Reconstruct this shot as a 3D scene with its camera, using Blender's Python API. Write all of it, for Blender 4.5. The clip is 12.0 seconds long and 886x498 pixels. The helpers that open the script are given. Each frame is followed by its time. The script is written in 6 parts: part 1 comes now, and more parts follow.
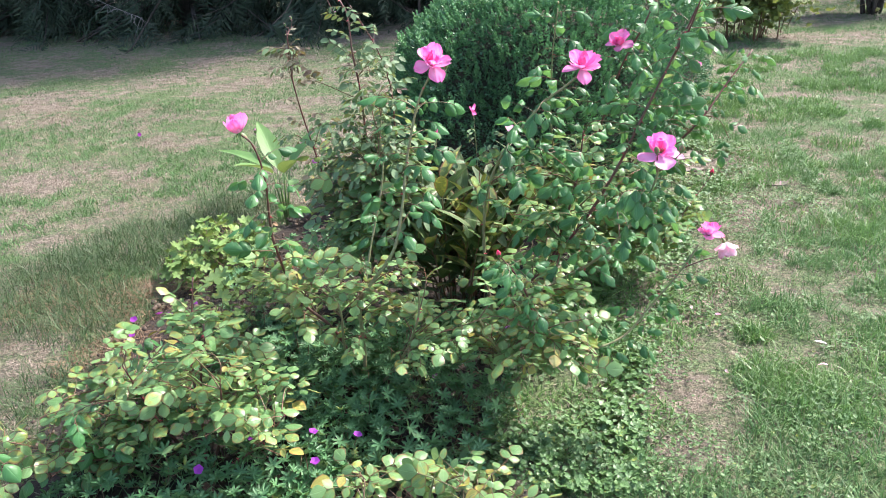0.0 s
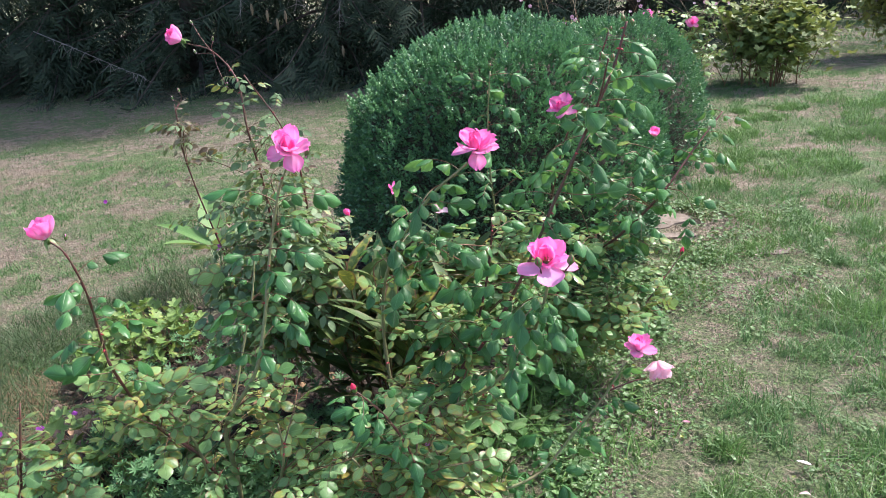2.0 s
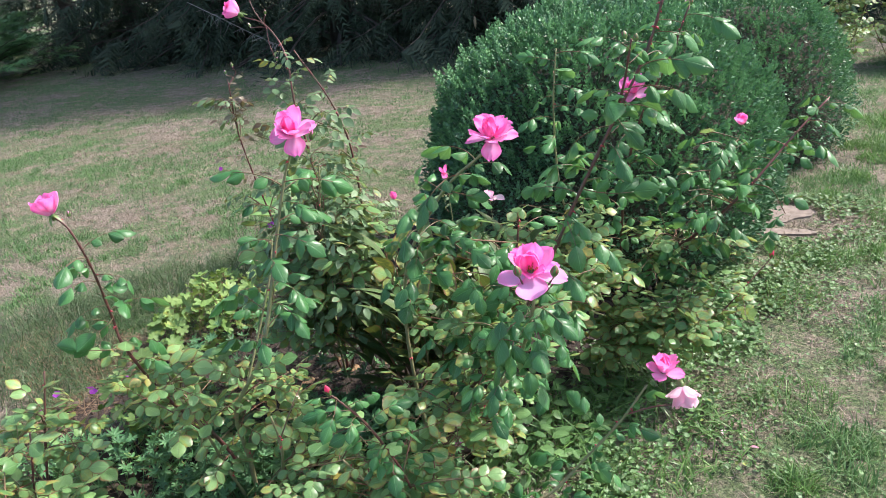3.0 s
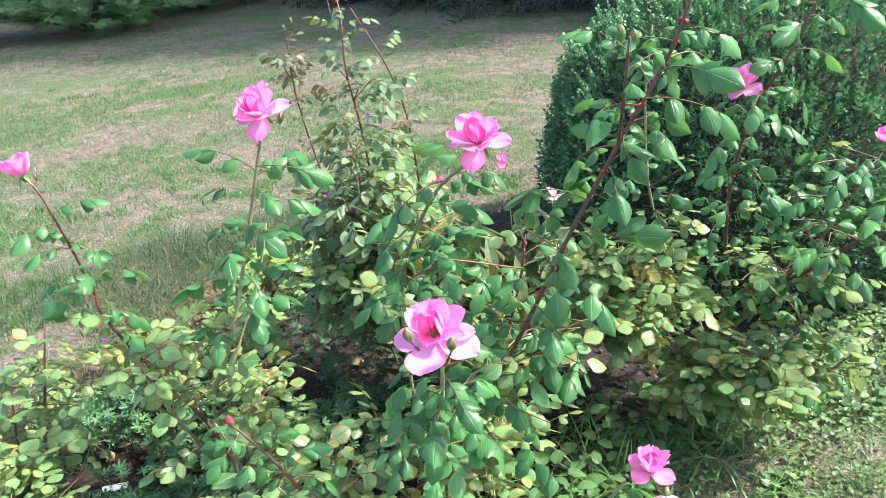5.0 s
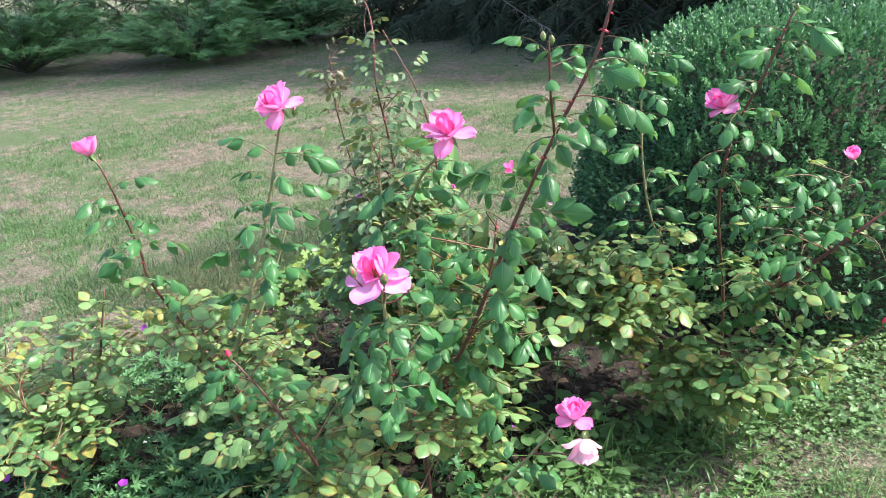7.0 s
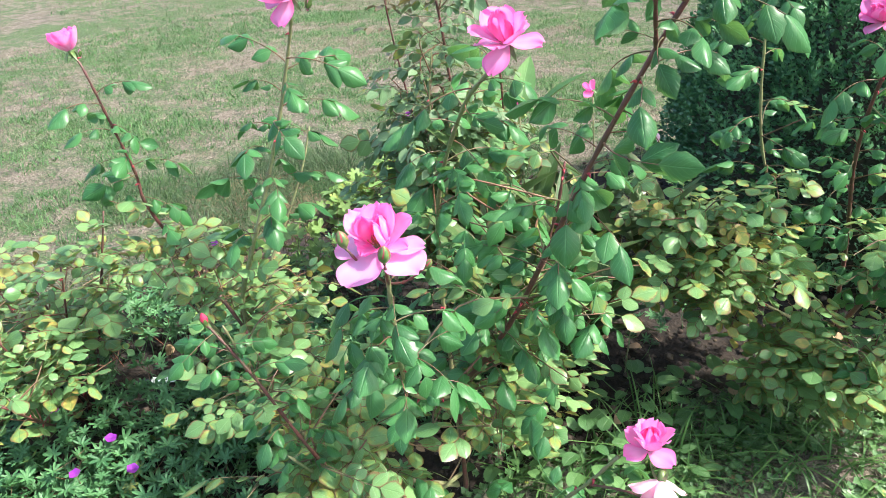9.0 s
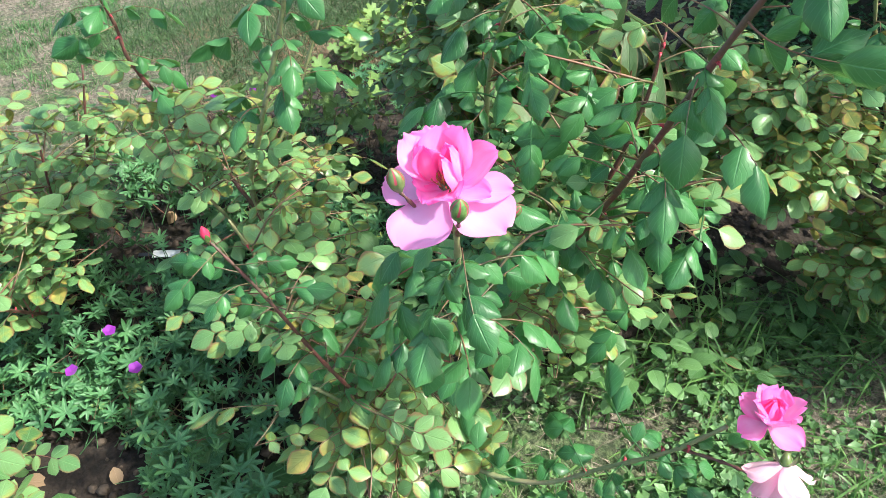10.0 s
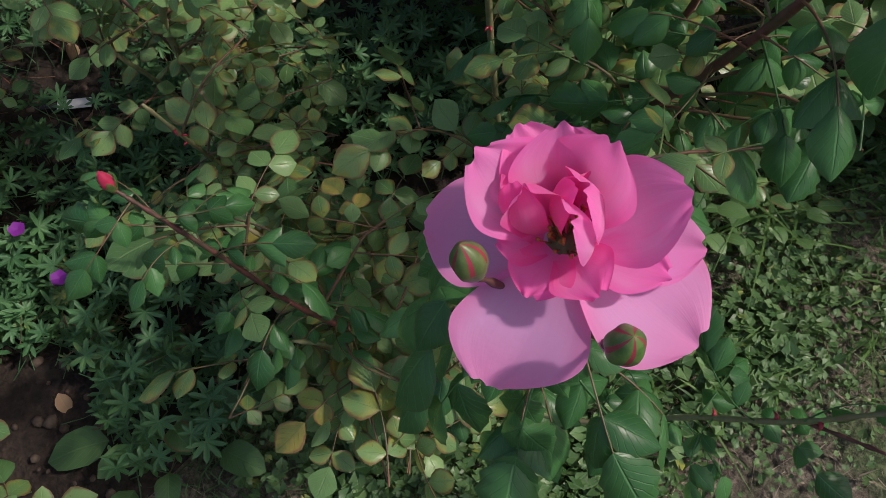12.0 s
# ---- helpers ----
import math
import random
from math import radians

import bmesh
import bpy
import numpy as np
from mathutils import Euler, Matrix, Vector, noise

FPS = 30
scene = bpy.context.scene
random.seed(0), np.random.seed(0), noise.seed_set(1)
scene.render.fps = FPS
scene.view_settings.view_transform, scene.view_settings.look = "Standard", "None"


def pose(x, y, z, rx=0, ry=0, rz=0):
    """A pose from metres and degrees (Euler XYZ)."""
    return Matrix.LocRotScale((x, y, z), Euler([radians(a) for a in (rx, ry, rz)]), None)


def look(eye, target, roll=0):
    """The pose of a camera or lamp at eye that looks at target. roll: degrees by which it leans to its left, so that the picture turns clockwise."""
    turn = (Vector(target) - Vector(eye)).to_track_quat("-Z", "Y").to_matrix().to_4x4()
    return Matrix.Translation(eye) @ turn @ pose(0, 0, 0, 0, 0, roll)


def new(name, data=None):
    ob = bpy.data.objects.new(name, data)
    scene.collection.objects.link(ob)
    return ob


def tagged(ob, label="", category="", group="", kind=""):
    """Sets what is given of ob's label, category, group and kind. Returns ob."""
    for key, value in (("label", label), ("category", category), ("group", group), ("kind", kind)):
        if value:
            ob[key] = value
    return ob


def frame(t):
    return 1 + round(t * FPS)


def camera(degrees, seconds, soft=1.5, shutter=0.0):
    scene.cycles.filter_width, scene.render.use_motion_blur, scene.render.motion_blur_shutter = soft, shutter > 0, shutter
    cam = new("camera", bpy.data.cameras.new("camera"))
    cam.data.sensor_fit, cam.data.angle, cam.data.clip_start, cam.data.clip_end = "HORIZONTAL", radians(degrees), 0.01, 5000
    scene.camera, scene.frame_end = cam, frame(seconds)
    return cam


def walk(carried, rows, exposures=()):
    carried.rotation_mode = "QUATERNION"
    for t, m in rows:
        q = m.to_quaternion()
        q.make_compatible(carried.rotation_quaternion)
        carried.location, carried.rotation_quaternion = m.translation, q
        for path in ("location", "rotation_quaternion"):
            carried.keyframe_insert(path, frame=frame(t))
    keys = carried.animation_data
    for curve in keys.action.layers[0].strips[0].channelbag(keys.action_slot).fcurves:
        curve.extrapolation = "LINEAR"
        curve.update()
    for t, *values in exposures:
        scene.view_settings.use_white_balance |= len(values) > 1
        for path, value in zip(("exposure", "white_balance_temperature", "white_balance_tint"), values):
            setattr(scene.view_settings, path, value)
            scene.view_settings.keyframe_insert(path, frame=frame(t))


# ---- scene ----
cam = camera(58.5, 12.0, soft=0.8)
PATH = [
    (0, (0.264, 0.005, 1.476), (-0.019, 1.815, 0.674), -2.9),
    (0.2, (0.267, 0.049, 1.509), (0.077, 1.896, 0.768), -2.4),
    (0.5, (0.264, 0.109, 1.517), (0.114, 1.993, 0.86), -3.6),
    (1, (0.363, 0.193, 1.504), (0.183, 2.08, 0.864), -5.3),
    (1.5, (0.531, 0.31, 1.477), (0.215, 2.177, 0.832), -4.4),
    (2, (0.597, 0.479, 1.461), (0.212, 2.314, 0.766), -4.6),
    (2.5, (0.691, 0.587, 1.465), (0.191, 2.38, 0.732), -5.8),
    (2.7, (0.758, 0.633, 1.449), (0.137, 2.391, 0.726), -6.0),
    (4.3, (0.976, 1.041, 1.418), (0.034, 2.603, 0.597), -4.4),
    (4.5, (1.022, 1.097, 1.426), (-0.012, 2.604, 0.612), -3.9),
    (4.6, (1.078, 1.111, 1.43), (-0.014, 2.583, 0.631), -3.3),
    (5, (1.065, 1.184, 1.421), (-0.087, 2.602, 0.606), -4.4),
    (5.5, (1.088, 1.226, 1.418), (-0.085, 2.601, 0.563), -5.2),
    (6, (1.201, 1.278, 1.408), (-0.14, 2.521, 0.596), -3.6),
    (6.5, (1.35, 1.167, 1.424), (-0.016, 2.446, 0.719), -4.2),
    (6.7, (1.391, 1.116, 1.413), (0.054, 2.427, 0.711), -4.3),
    (8.3, (1.295, 1.264, 1.298), (-0.077, 2.485, 0.506), -1.7),
    (8.5, (1.237, 1.297, 1.306), (-0.129, 2.507, 0.488), -2.3),
    (9, (1.146, 1.428, 1.294), (-0.255, 2.533, 0.391), -2.8),
    (9.5, (1.039, 1.519, 1.263), (-0.318, 2.458, 0.133), -1.9),
    (10, (0.893, 1.547, 1.257), (-0.342, 2.479, -0.011), -2.5),
    (10.5, (0.808, 1.593, 1.236), (-0.321, 2.505, -0.14), -3.0),
    (11, (0.742, 1.655, 1.219), (-0.365, 2.485, -0.226), -2.7),
    (11.5, (0.648, 1.681, 1.187), (-0.302, 2.409, -0.415), -2.3),
    (12, (0.594, 1.71, 1.161), (-0.231, 2.418, -0.517), -4.3),
]
EXPOSURE = [(0, 1.2, 6500, 16), (0.4, 0.88, 6500, 16), (2.7, 0.82, 6500, 16), (4.5, 1.22, 6500, 12), (5, 1.36, 6500, 12), (5.5, 1.06, 6500, 12), (6.5, 1.06, 6500, 12), (8.5, 1.3, 6500, 10), (9, 1.17, 6500, 8), (10, 1.03, 6500, 4), (10.6, 1.02, 6500, 0), (11, 0.72, 6500, 4), (11.5, -0.02, 6700, 11), (12, -0.78, 6800, 20)]
walk(cam, [(t, look(eye, target, roll)) for t, eye, target, roll in PATH], EXPOSURE)

# ---- world, sun and exposure ----
SUN_AZ, SUN_EL = 52.0, 50.0          # degrees from +y towards +x, and above the horizon
world = bpy.data.worlds.new("sky")
scene.world = world
world.use_nodes = True
wn = world.node_tree
sky = wn.nodes.new("ShaderNodeTexSky")
sky.sky_type, sky.sun_disc = "NISHITA", False
sky.sun_elevation, sky.sun_rotation = radians(SUN_EL), radians(SUN_AZ)
sky.air_density, sky.dust_density, sky.ozone_density = 1.0, 2.5, 1.0
wn.links.new(sky.outputs[0], wn.nodes["Background"].inputs[0])
wn.nodes["Background"].inputs[1].default_value = 0.215
lamp = bpy.data.lights.new("sun", "SUN")
lamp.energy, lamp.angle, lamp.color = 4.8, radians(3), (1.0, 0.95, 0.87)
sun = new("sun", lamp)
sx, sy = math.sin(radians(SUN_AZ)), math.cos(radians(SUN_AZ))
ce, se = math.cos(radians(SUN_EL)), math.sin(radians(SUN_EL))
sun.matrix_world = look((30 * sx * ce, 30 * sy * ce, 30 * se), (0, 0, 0))


# ---- materials ----
def nodes_of(name):
    m = bpy.data.materials.new(name)
    m.use_nodes = True
    t = m.node_tree
    return m, t, t.nodes["Principled BSDF"], t.nodes["Material Output"]


def node(t, kind, links=()):
    """A node; links: (input, socket or value)."""
    n = t.nodes.new(kind)
    for key, v in links:
        if hasattr(v, "node"):
            t.links.new(v, n.inputs[key])
        else:
            n.inputs[key].default_value = v
    return n


def mix(t, fac, a, b, blend="MIX"):
    n = t.nodes.new("ShaderNodeMix")
    n.data_type, n.blend_type = "RGBA", blend
    for key, v in ((0, fac), (6, a), (7, b)):
        if hasattr(v, "node"):
            t.links.new(v, n.inputs[key])
        elif isinstance(v, tuple):
            n.inputs[key].default_value = (*v, 1)
        else:
            n.inputs[key].default_value = v
    return n.outputs[2]


def calc(t, op, a, b=0.0, clamp=False):
    n = t.nodes.new("ShaderNodeMath")
    n.operation, n.use_clamp = op, clamp
    for key, v in ((0, a), (1, b)):
        if hasattr(v, "node"):
            t.links.new(v, n.inputs[key])
        else:
            n.inputs[key].default_value = v
    return n.outputs[0]


def ramp(t, fac, lo, hi):
    n = t.nodes.new("ShaderNodeMapRange")
    n.interpolation_type = "SMOOTHSTEP"
    t.links.new(fac, n.inputs[0])
    n.inputs[1].default_value, n.inputs[2].default_value = lo, hi
    return n.outputs[0]


def noise_of(t, scale, detail=3.0, rough=0.55, vector=None):
    n = t.nodes.new("ShaderNodeTexNoise")
    n.inputs["Scale"].default_value, n.inputs["Detail"].default_value, n.inputs["Roughness"].default_value = scale, detail, rough
    if vector is None:
        vector = t.nodes.new("ShaderNodeNewGeometry").outputs["Position"]
    t.links.new(vector, n.inputs["Vector"])
    return n.outputs["Fac"]


def bump(t, bsdf, height, strength, distance):
    n = node(t, "ShaderNodeBump", (("Strength", strength), ("Distance", distance), ("Height", height)))
    t.links.new(n.outputs[0], bsdf.inputs["Normal"])


def leaf_material(name, dark, light, rough=0.45, aged=0.0, yellow=(0.40, 0.40, 0.07), brown=(0.2, 0.1, 0.05), vein=0.5,
                  through_light=0.25, rim=0.0, spots=0.0):
    """A leaf blade: a midrib and side veins along its uv, tone by leaf, yellowed and browned margins when aged."""
    m, t, b, out = nodes_of(name)
    uv = node(t, "ShaderNodeSeparateXYZ", ((0, t.nodes.new("ShaderNodeTexCoord").outputs["UV"]),))
    u, v = uv.outputs[0], uv.outputs[1]
    off = calc(t, "ABSOLUTE", calc(t, "SUBTRACT", u, 0.5))
    geo = t.nodes.new("ShaderNodeNewGeometry")
    one = calc(t, "FRACT", calc(t, "ADD", geo.outputs["Random Per Island"],
                                calc(t, "MULTIPLY", t.nodes.new("ShaderNodeObjectInfo").outputs["Random"], 7.31)))
    two = calc(t, "FRACT", calc(t, "MULTIPLY", one, 17.7))
    grain = noise_of(t, 90, 3)
    col = mix(t, one, dark, light)
    col = mix(t, calc(t, "MULTIPLY", grain, 0.35), col, light)
    if aged > 0:
        patch = noise_of(t, 55, 2)
        age = calc(t, "GREATER_THAN", aged, two)
        inner = ramp(t, calc(t, "ADD", patch, calc(t, "MULTIPLY", off, 0.45)), 0.50, 0.82)
        col = mix(t, calc(t, "MULTIPLY", inner, calc(t, "MULTIPLY", age, 0.8)), col, yellow)
        tip = calc(t, "ADD", calc(t, "MULTIPLY", off, 2.0), calc(t, "MULTIPLY", patch, 0.35))
        margin = calc(t, "MULTIPLY", ramp(t, tip, 0.90, 1.10), calc(t, "GREATER_THAN", min(1.0, aged * 1.8), two))
        col = mix(t, calc(t, "MULTIPLY", margin, 0.85), col, brown)
    if spots > 0:
        s = ramp(t, noise_of(t, 260, 1), 0.70, 0.76)
        col = mix(t, calc(t, "MULTIPLY", s, spots), col, brown)
    if rim > 0:
        col = mix(t, calc(t, "MULTIPLY", ramp(t, off, 0.4, 0.5), rim), col, (0.2, 0.06, 0.05))
    rib = calc(t, "SUBTRACT", 1.0, ramp(t, off, 0.0, 0.035))
    slant = calc(t, "SUBTRACT", calc(t, "MULTIPLY", v, 42.0), calc(t, "MULTIPLY", off, 34.0))
    side = ramp(t, calc(t, "SINE", slant), 0.86, 1.0)
    veins = calc(t, "ADD", rib, calc(t, "MULTIPLY", side, 0.35), True)
    col = mix(t, calc(t, "MULTIPLY", veins, vein), col, tuple(min(1, c * 1.5 + 0.05) for c in light))
    t.links.new(col, b.inputs["Base Color"])
    b.inputs["Roughness"].default_value = rough
    t.links.new(calc(t, "ADD", calc(t, "MULTIPLY", grain, 0.25), rough - 0.12), b.inputs["Roughness"])
    bump(t, b, calc(t, "SUBTRACT", calc(t, "ADD", calc(t, "MULTIPLY", grain, 0.4), calc(t, "MULTIPLY", noise_of(t, 34, 1), 1.6)), veins), 0.5, 0.0025)
    tr = node(t, "ShaderNodeBsdfTranslucent", (("Color", mix(t, 0.35, col, yellow)),))
    ms = node(t, "ShaderNodeMixShader", ((0, through_light), (1, b.outputs[0]), (2, tr.outputs[0])))
    t.links.new(ms.outputs[0], out.inputs[0])
    return m


def petal_material(name, base, edge, deep):
    """A rose petal: paler at its claw, deeper streaks, a hint of light through it."""
    m, t, b, out = nodes_of(name)
    uv = node(t, "ShaderNodeSeparateXYZ", ((0, t.nodes.new("ShaderNodeTexCoord").outputs["UV"]),))
    off = calc(t, "ABSOLUTE", calc(t, "SUBTRACT", uv.outputs[0], 0.5))
    rnd = t.nodes.new("ShaderNodeObjectInfo").outputs["Random"]
    fine = noise_of(t, 140, 3)
    col = mix(t, ramp(t, calc(t, "MAXIMUM", uv.outputs[1], calc(t, "MULTIPLY", off, 2.0)), 0.45, 1.08), base, edge)
    col = mix(t, calc(t, "MULTIPLY", rnd, 0.28), col, deep)
    streak = node(t, "ShaderNodeTexNoise", (("Vector", node(t, "ShaderNodeCombineXYZ", ((0, calc(t, "MULTIPLY", uv.outputs[0], 26.0)),
                  (1, calc(t, "MULTIPLY", uv.outputs[1], 2.0)), (2, calc(t, "MULTIPLY", rnd, 30.0)))).outputs[0]), ("Scale", 1.0), ("Detail", 2.0)))
    col = mix(t, calc(t, "MULTIPLY", ramp(t, streak.outputs["Fac"], 0.5, 0.8), 0.22), col, deep)
    t.links.new(col, b.inputs["Base Color"])
    b.inputs["Roughness"].default_value = 0.55
    b.inputs["Sheen Weight"].default_value = 0.25
    bump(t, b, calc(t, "ADD", calc(t, "MULTIPLY", fine, 0.6), calc(t, "MULTIPLY", streak.outputs["Fac"], 0.5)), 0.35, 0.0012)
    tr = node(t, "ShaderNodeBsdfTranslucent", (("Color", mix(t, 0.45, col, (1.0, 0.26, 0.60))),))
    ms = node(t, "ShaderNodeMixShader", ((0, 0.50), (1, b.outputs[0]), (2, tr.outputs[0])))
    t.links.new(ms.outputs[0], out.inputs[0])
    return m


def plain_material(name, a, b_, rough=0.6, scale=30.0, relief=0.3, depth=0.002, island=0.0, c=None):
    """Two tones mixed by noise at two scales, with fine relief."""
    m, t, b, out = nodes_of(name)
    n1, n2 = noise_of(t, scale, 4), noise_of(t, scale * 0.17, 2)
    col = mix(t, ramp(t, n1, 0.3, 0.7), a, b_)
    col = mix(t, calc(t, "MULTIPLY", ramp(t, n2, 0.35, 0.7), 0.6), col, c or b_)
    if island > 0:
        geo = t.nodes.new("ShaderNodeNewGeometry")
        one = calc(t, "FRACT", calc(t, "ADD", geo.outputs["Random Per Island"], t.nodes.new("ShaderNodeObjectInfo").outputs["Random"]))
        col = mix(t, calc(t, "MULTIPLY", one, island), col, c or b_)
    t.links.new(col, b.inputs["Base Color"])
    b.inputs["Roughness"].default_value = rough
    bump(t, b, n1, relief, depth)
    return m


def blade_material(name, a, b_, c, rough=0.5, through_light=0.3):
    """Grass and needles: tone by blade and by patch."""
    m, t, b, out = nodes_of(name)
    geo = t.nodes.new("ShaderNodeNewGeometry")
    col = mix(t, geo.outputs["Random Per Island"], a, b_)
    col = mix(t, ramp(t, noise_of(t, 1.7, 3), 0.4, 0.72), col, c)
    t.links.new(col, b.inputs["Base Color"])
    b.inputs["Roughness"].default_value = rough
    tr = node(t, "ShaderNodeBsdfTranslucent", (("Color", col),))
    ms = node(t, "ShaderNodeMixShader", ((0, through_light), (1, b.outputs[0]), (2, tr.outputs[0])))
    t.links.new(ms.outputs[0], out.inputs[0])
    return m


def lawn_material():
    m, t, b, out = nodes_of("dry lawn earth")
    big, mid, fine = noise_of(t, 1.3, 5, 0.65), noise_of(t, 9.0, 5, 0.7), ramp(t, noise_of(t, 75.0, 5, 0.8), 0.36, 0.66)
    straw = mix(t, fine, (0.092, 0.076, 0.058), (0.38, 0.318, 0.248))
    earth = mix(t, fine, (0.075, 0.062, 0.047), (0.195, 0.165, 0.125))
    green = mix(t, fine, (0.025, 0.055, 0.018), (0.17, 0.245, 0.095))
    col = mix(t, ramp(t, mid, 0.42, 0.62), straw, earth)
    col = mix(t, ramp(t, calc(t, "ADD", calc(t, "MULTIPLY", big, 0.6), calc(t, "MULTIPLY", mid, 0.4)), 0.43, 0.57), col, green)
    t.links.new(col, b.inputs["Base Color"])
    b.inputs["Roughness"].default_value = 0.95
    bump(t, b, calc(t, "ADD", fine, mid), 0.8, 0.012)
    return m


M_FRESH = leaf_material("fresh rose leaf", (0.018, 0.100, 0.033), (0.080, 0.250, 0.078), 0.36, 0.0, yellow=(0.25, 0.42, 0.08), vein=0.42, rim=0.12, through_light=0.36)
M_OLD = leaf_material("aged rose leaf", (0.055, 0.170, 0.055), (0.240, 0.420, 0.155), 0.33, 0.42, yellow=(0.34, 0.35, 0.07), vein=0.26, spots=0.6, through_light=0.36)
M_YELLOW = leaf_material("yellowed leaf", (0.10, 0.19, 0.05), (0.30, 0.30, 0.07), 0.45, 0.8, yellow=(0.50, 0.36, 0.08), vein=0.2, spots=0.6)
M_DRY = leaf_material("dry leaf", (0.22, 0.13, 0.07), (0.40, 0.27, 0.16), 0.8, 0.0, vein=0.3, through_light=0.1)
M_BRONZE = leaf_material("bronze rose leaf", (0.13, 0.065, 0.06), (0.17, 0.17, 0.11), 0.42, 0.1, vein=0.25)
M_SMALL = leaf_material("small rose leaf", (0.06, 0.14, 0.062), (0.155, 0.255, 0.12), 0.5, 0.1, vein=0.25, spots=0.2, through_light=0.28)
M_GERANIUM = leaf_material("cranesbill leaf", (0.030, 0.115, 0.046), (0.095, 0.245, 0.092), 0.45, 0.03, vein=0.25, through_light=0.22)
M_LIME = leaf_material("lime leaf", (0.08, 0.19, 0.045), (0.18, 0.29, 0.075), 0.5, 0.25, vein=0.3, spots=0.3)
M_LANCE = leaf_material("lance leaf", (0.022, 0.070, 0.016), (0.066, 0.125, 0.030), 0.55, 0.15, brown=(0.16, 0.05, 0.04), vein=0.35, rim=0.35, through_light=0.16)
M_BROAD = leaf_material("broad pale leaf", (0.08, 0.20, 0.055), (0.13, 0.26, 0.08), 0.55, 0.0, vein=0.4, through_light=0.3)
M_BOX = leaf_material("box leaf", (0.024, 0.092, 0.044), (0.100, 0.245, 0.105), 0.36, 0.0, yellow=(0.08, 0.22, 0.08), vein=0.12, through_light=0.12)
M_BOX_NEW = leaf_material("young box leaf", (0.07, 0.21, 0.085), (0.17, 0.36, 0.15), 0.3, 0.0, yellow=(0.12, 0.28, 0.10), vein=0.12, through_light=0.2)
M_IVY = leaf_material("ground cover leaf", (0.030, 0.100, 0.028), (0.125, 0.245, 0.085), 0.40, 0.05, vein=0.25, through_light=0.2)
M_SHRUB = leaf_material("shrub leaf", (0.09, 0.14, 0.03), (0.24, 0.26, 0.07), 0.5, 0.2, vein=0.3)
M_ANEMONE = leaf_material("vine shaped leaf", (0.075, 0.145, 0.04), (0.20, 0.26, 0.075), 0.5, 0.1, vein=0.3)
M_PINK = petal_material("pink petal", (0.98, 0.52, 0.86), (0.98, 0.22, 0.62), (0.97, 0.13, 0.50))
M_LILAC = petal_material("lilac pink petal", (0.95, 0.50, 0.90), (0.98, 0.30, 0.66), (0.96, 0.34, 0.74))
M_ROSE = petal_material("deep pink petal", (0.98, 0.32, 0.68), (0.98, 0.14, 0.50), (0.96, 0.08, 0.38))
M_PALE = petal_material("pale petal", (0.92, 0.84, 0.84), (0.90, 0.60, 0.68), (0.86, 0.24, 0.46))
M_MAGENTA = petal_material("magenta petal", (0.36, 0.03, 0.50), (0.40, 0.03, 0.55), (0.22, 0.01, 0.36))
M_MAUVE = petal_material("mauve petal", (0.66, 0.54, 0.68), (0.60, 0.38, 0.56), (0.54, 0.27, 0.45))
M_CANE_RED = plain_material("red cane bark", (0.085, 0.025, 0.025), (0.16, 0.05, 0.045), 0.5, 220, 0.4, 0.001, c=(0.07, 0.06, 0.035))
M_CANE_GREEN = plain_material("green cane bark", (0.16, 0.19, 0.08), (0.24, 0.25, 0.12), 0.55, 160, 0.4, 0.001, c=(0.2, 0.15, 0.09))
M_TWIG = plain_material("leaf stalk", (0.10, 0.07, 0.04), (0.13, 0.12, 0.05), 0.5, 90, 0.1, 0.0005, c=(0.22, 0.06, 0.045))
M_THORN = plain_material("red thorn", (0.30, 0.02, 0.04), (0.42, 0.04, 0.06), 0.4, 200, 0.1, 0.0005)
M_SEPAL = plain_material("green sepal", (0.045, 0.12, 0.03), (0.13, 0.22, 0.06), 0.40, 200, 0.2, 0.0005, c=(0.11, 0.12, 0.045))
M_STAMEN = plain_material("brown stamen", (0.25, 0.10, 0.02), (0.45, 0.25, 0.05), 0.6, 300, 0.2, 0.0005)
M_SOIL = plain_material("dark garden soil", (0.010, 0.007, 0.005), (0.040, 0.027, 0.019), 0.95, 60, 1.0, 0.016, c=(0.022, 0.015, 0.011))
M_CLOD = plain_material("soil clod", (0.03, 0.02, 0.015), (0.09, 0.062, 0.046), 0.95, 90, 0.8, 0.006, island=0.5, c=(0.12, 0.09, 0.065))
M_LAWN = lawn_material()
M_GRASS = blade_material("green grass", (0.032, 0.112, 0.030), (0.175, 0.330, 0.115), (0.095, 0.195, 0.068), 0.5, 0.35)
M_LUSH = blade_material("lush grass", (0.045, 0.125, 0.035), (0.20, 0.36, 0.11), (0.11, 0.22, 0.06), 0.42, 0.42)
M_WITHER = blade_material("withered stalks", (0.13, 0.075, 0.045), (0.34, 0.24, 0.15), (0.20, 0.125, 0.075), 0.8, 0.1)
M_STRAW = blade_material("dry grass", (0.11, 0.088, 0.066), (0.45, 0.375, 0.290), (0.27, 0.222, 0.172), 0.7, 0.2)
M_TUFT = blade_material("dark tufted foliage", (0.04, 0.085, 0.032), (0.11, 0.18, 0.07), (0.065, 0.11, 0.045))
M_SPRUCE = blade_material("spruce needles", (0.010, 0.028, 0.014), (0.036, 0.068, 0.032), (0.026, 0.044, 0.022), 0.75, 0.08)
M_JUNIPER = blade_material("juniper needles", (0.026, 0.105, 0.036), (0.150, 0.32, 0.100), (0.085, 0.21, 0.065), 0.55, 0.15)
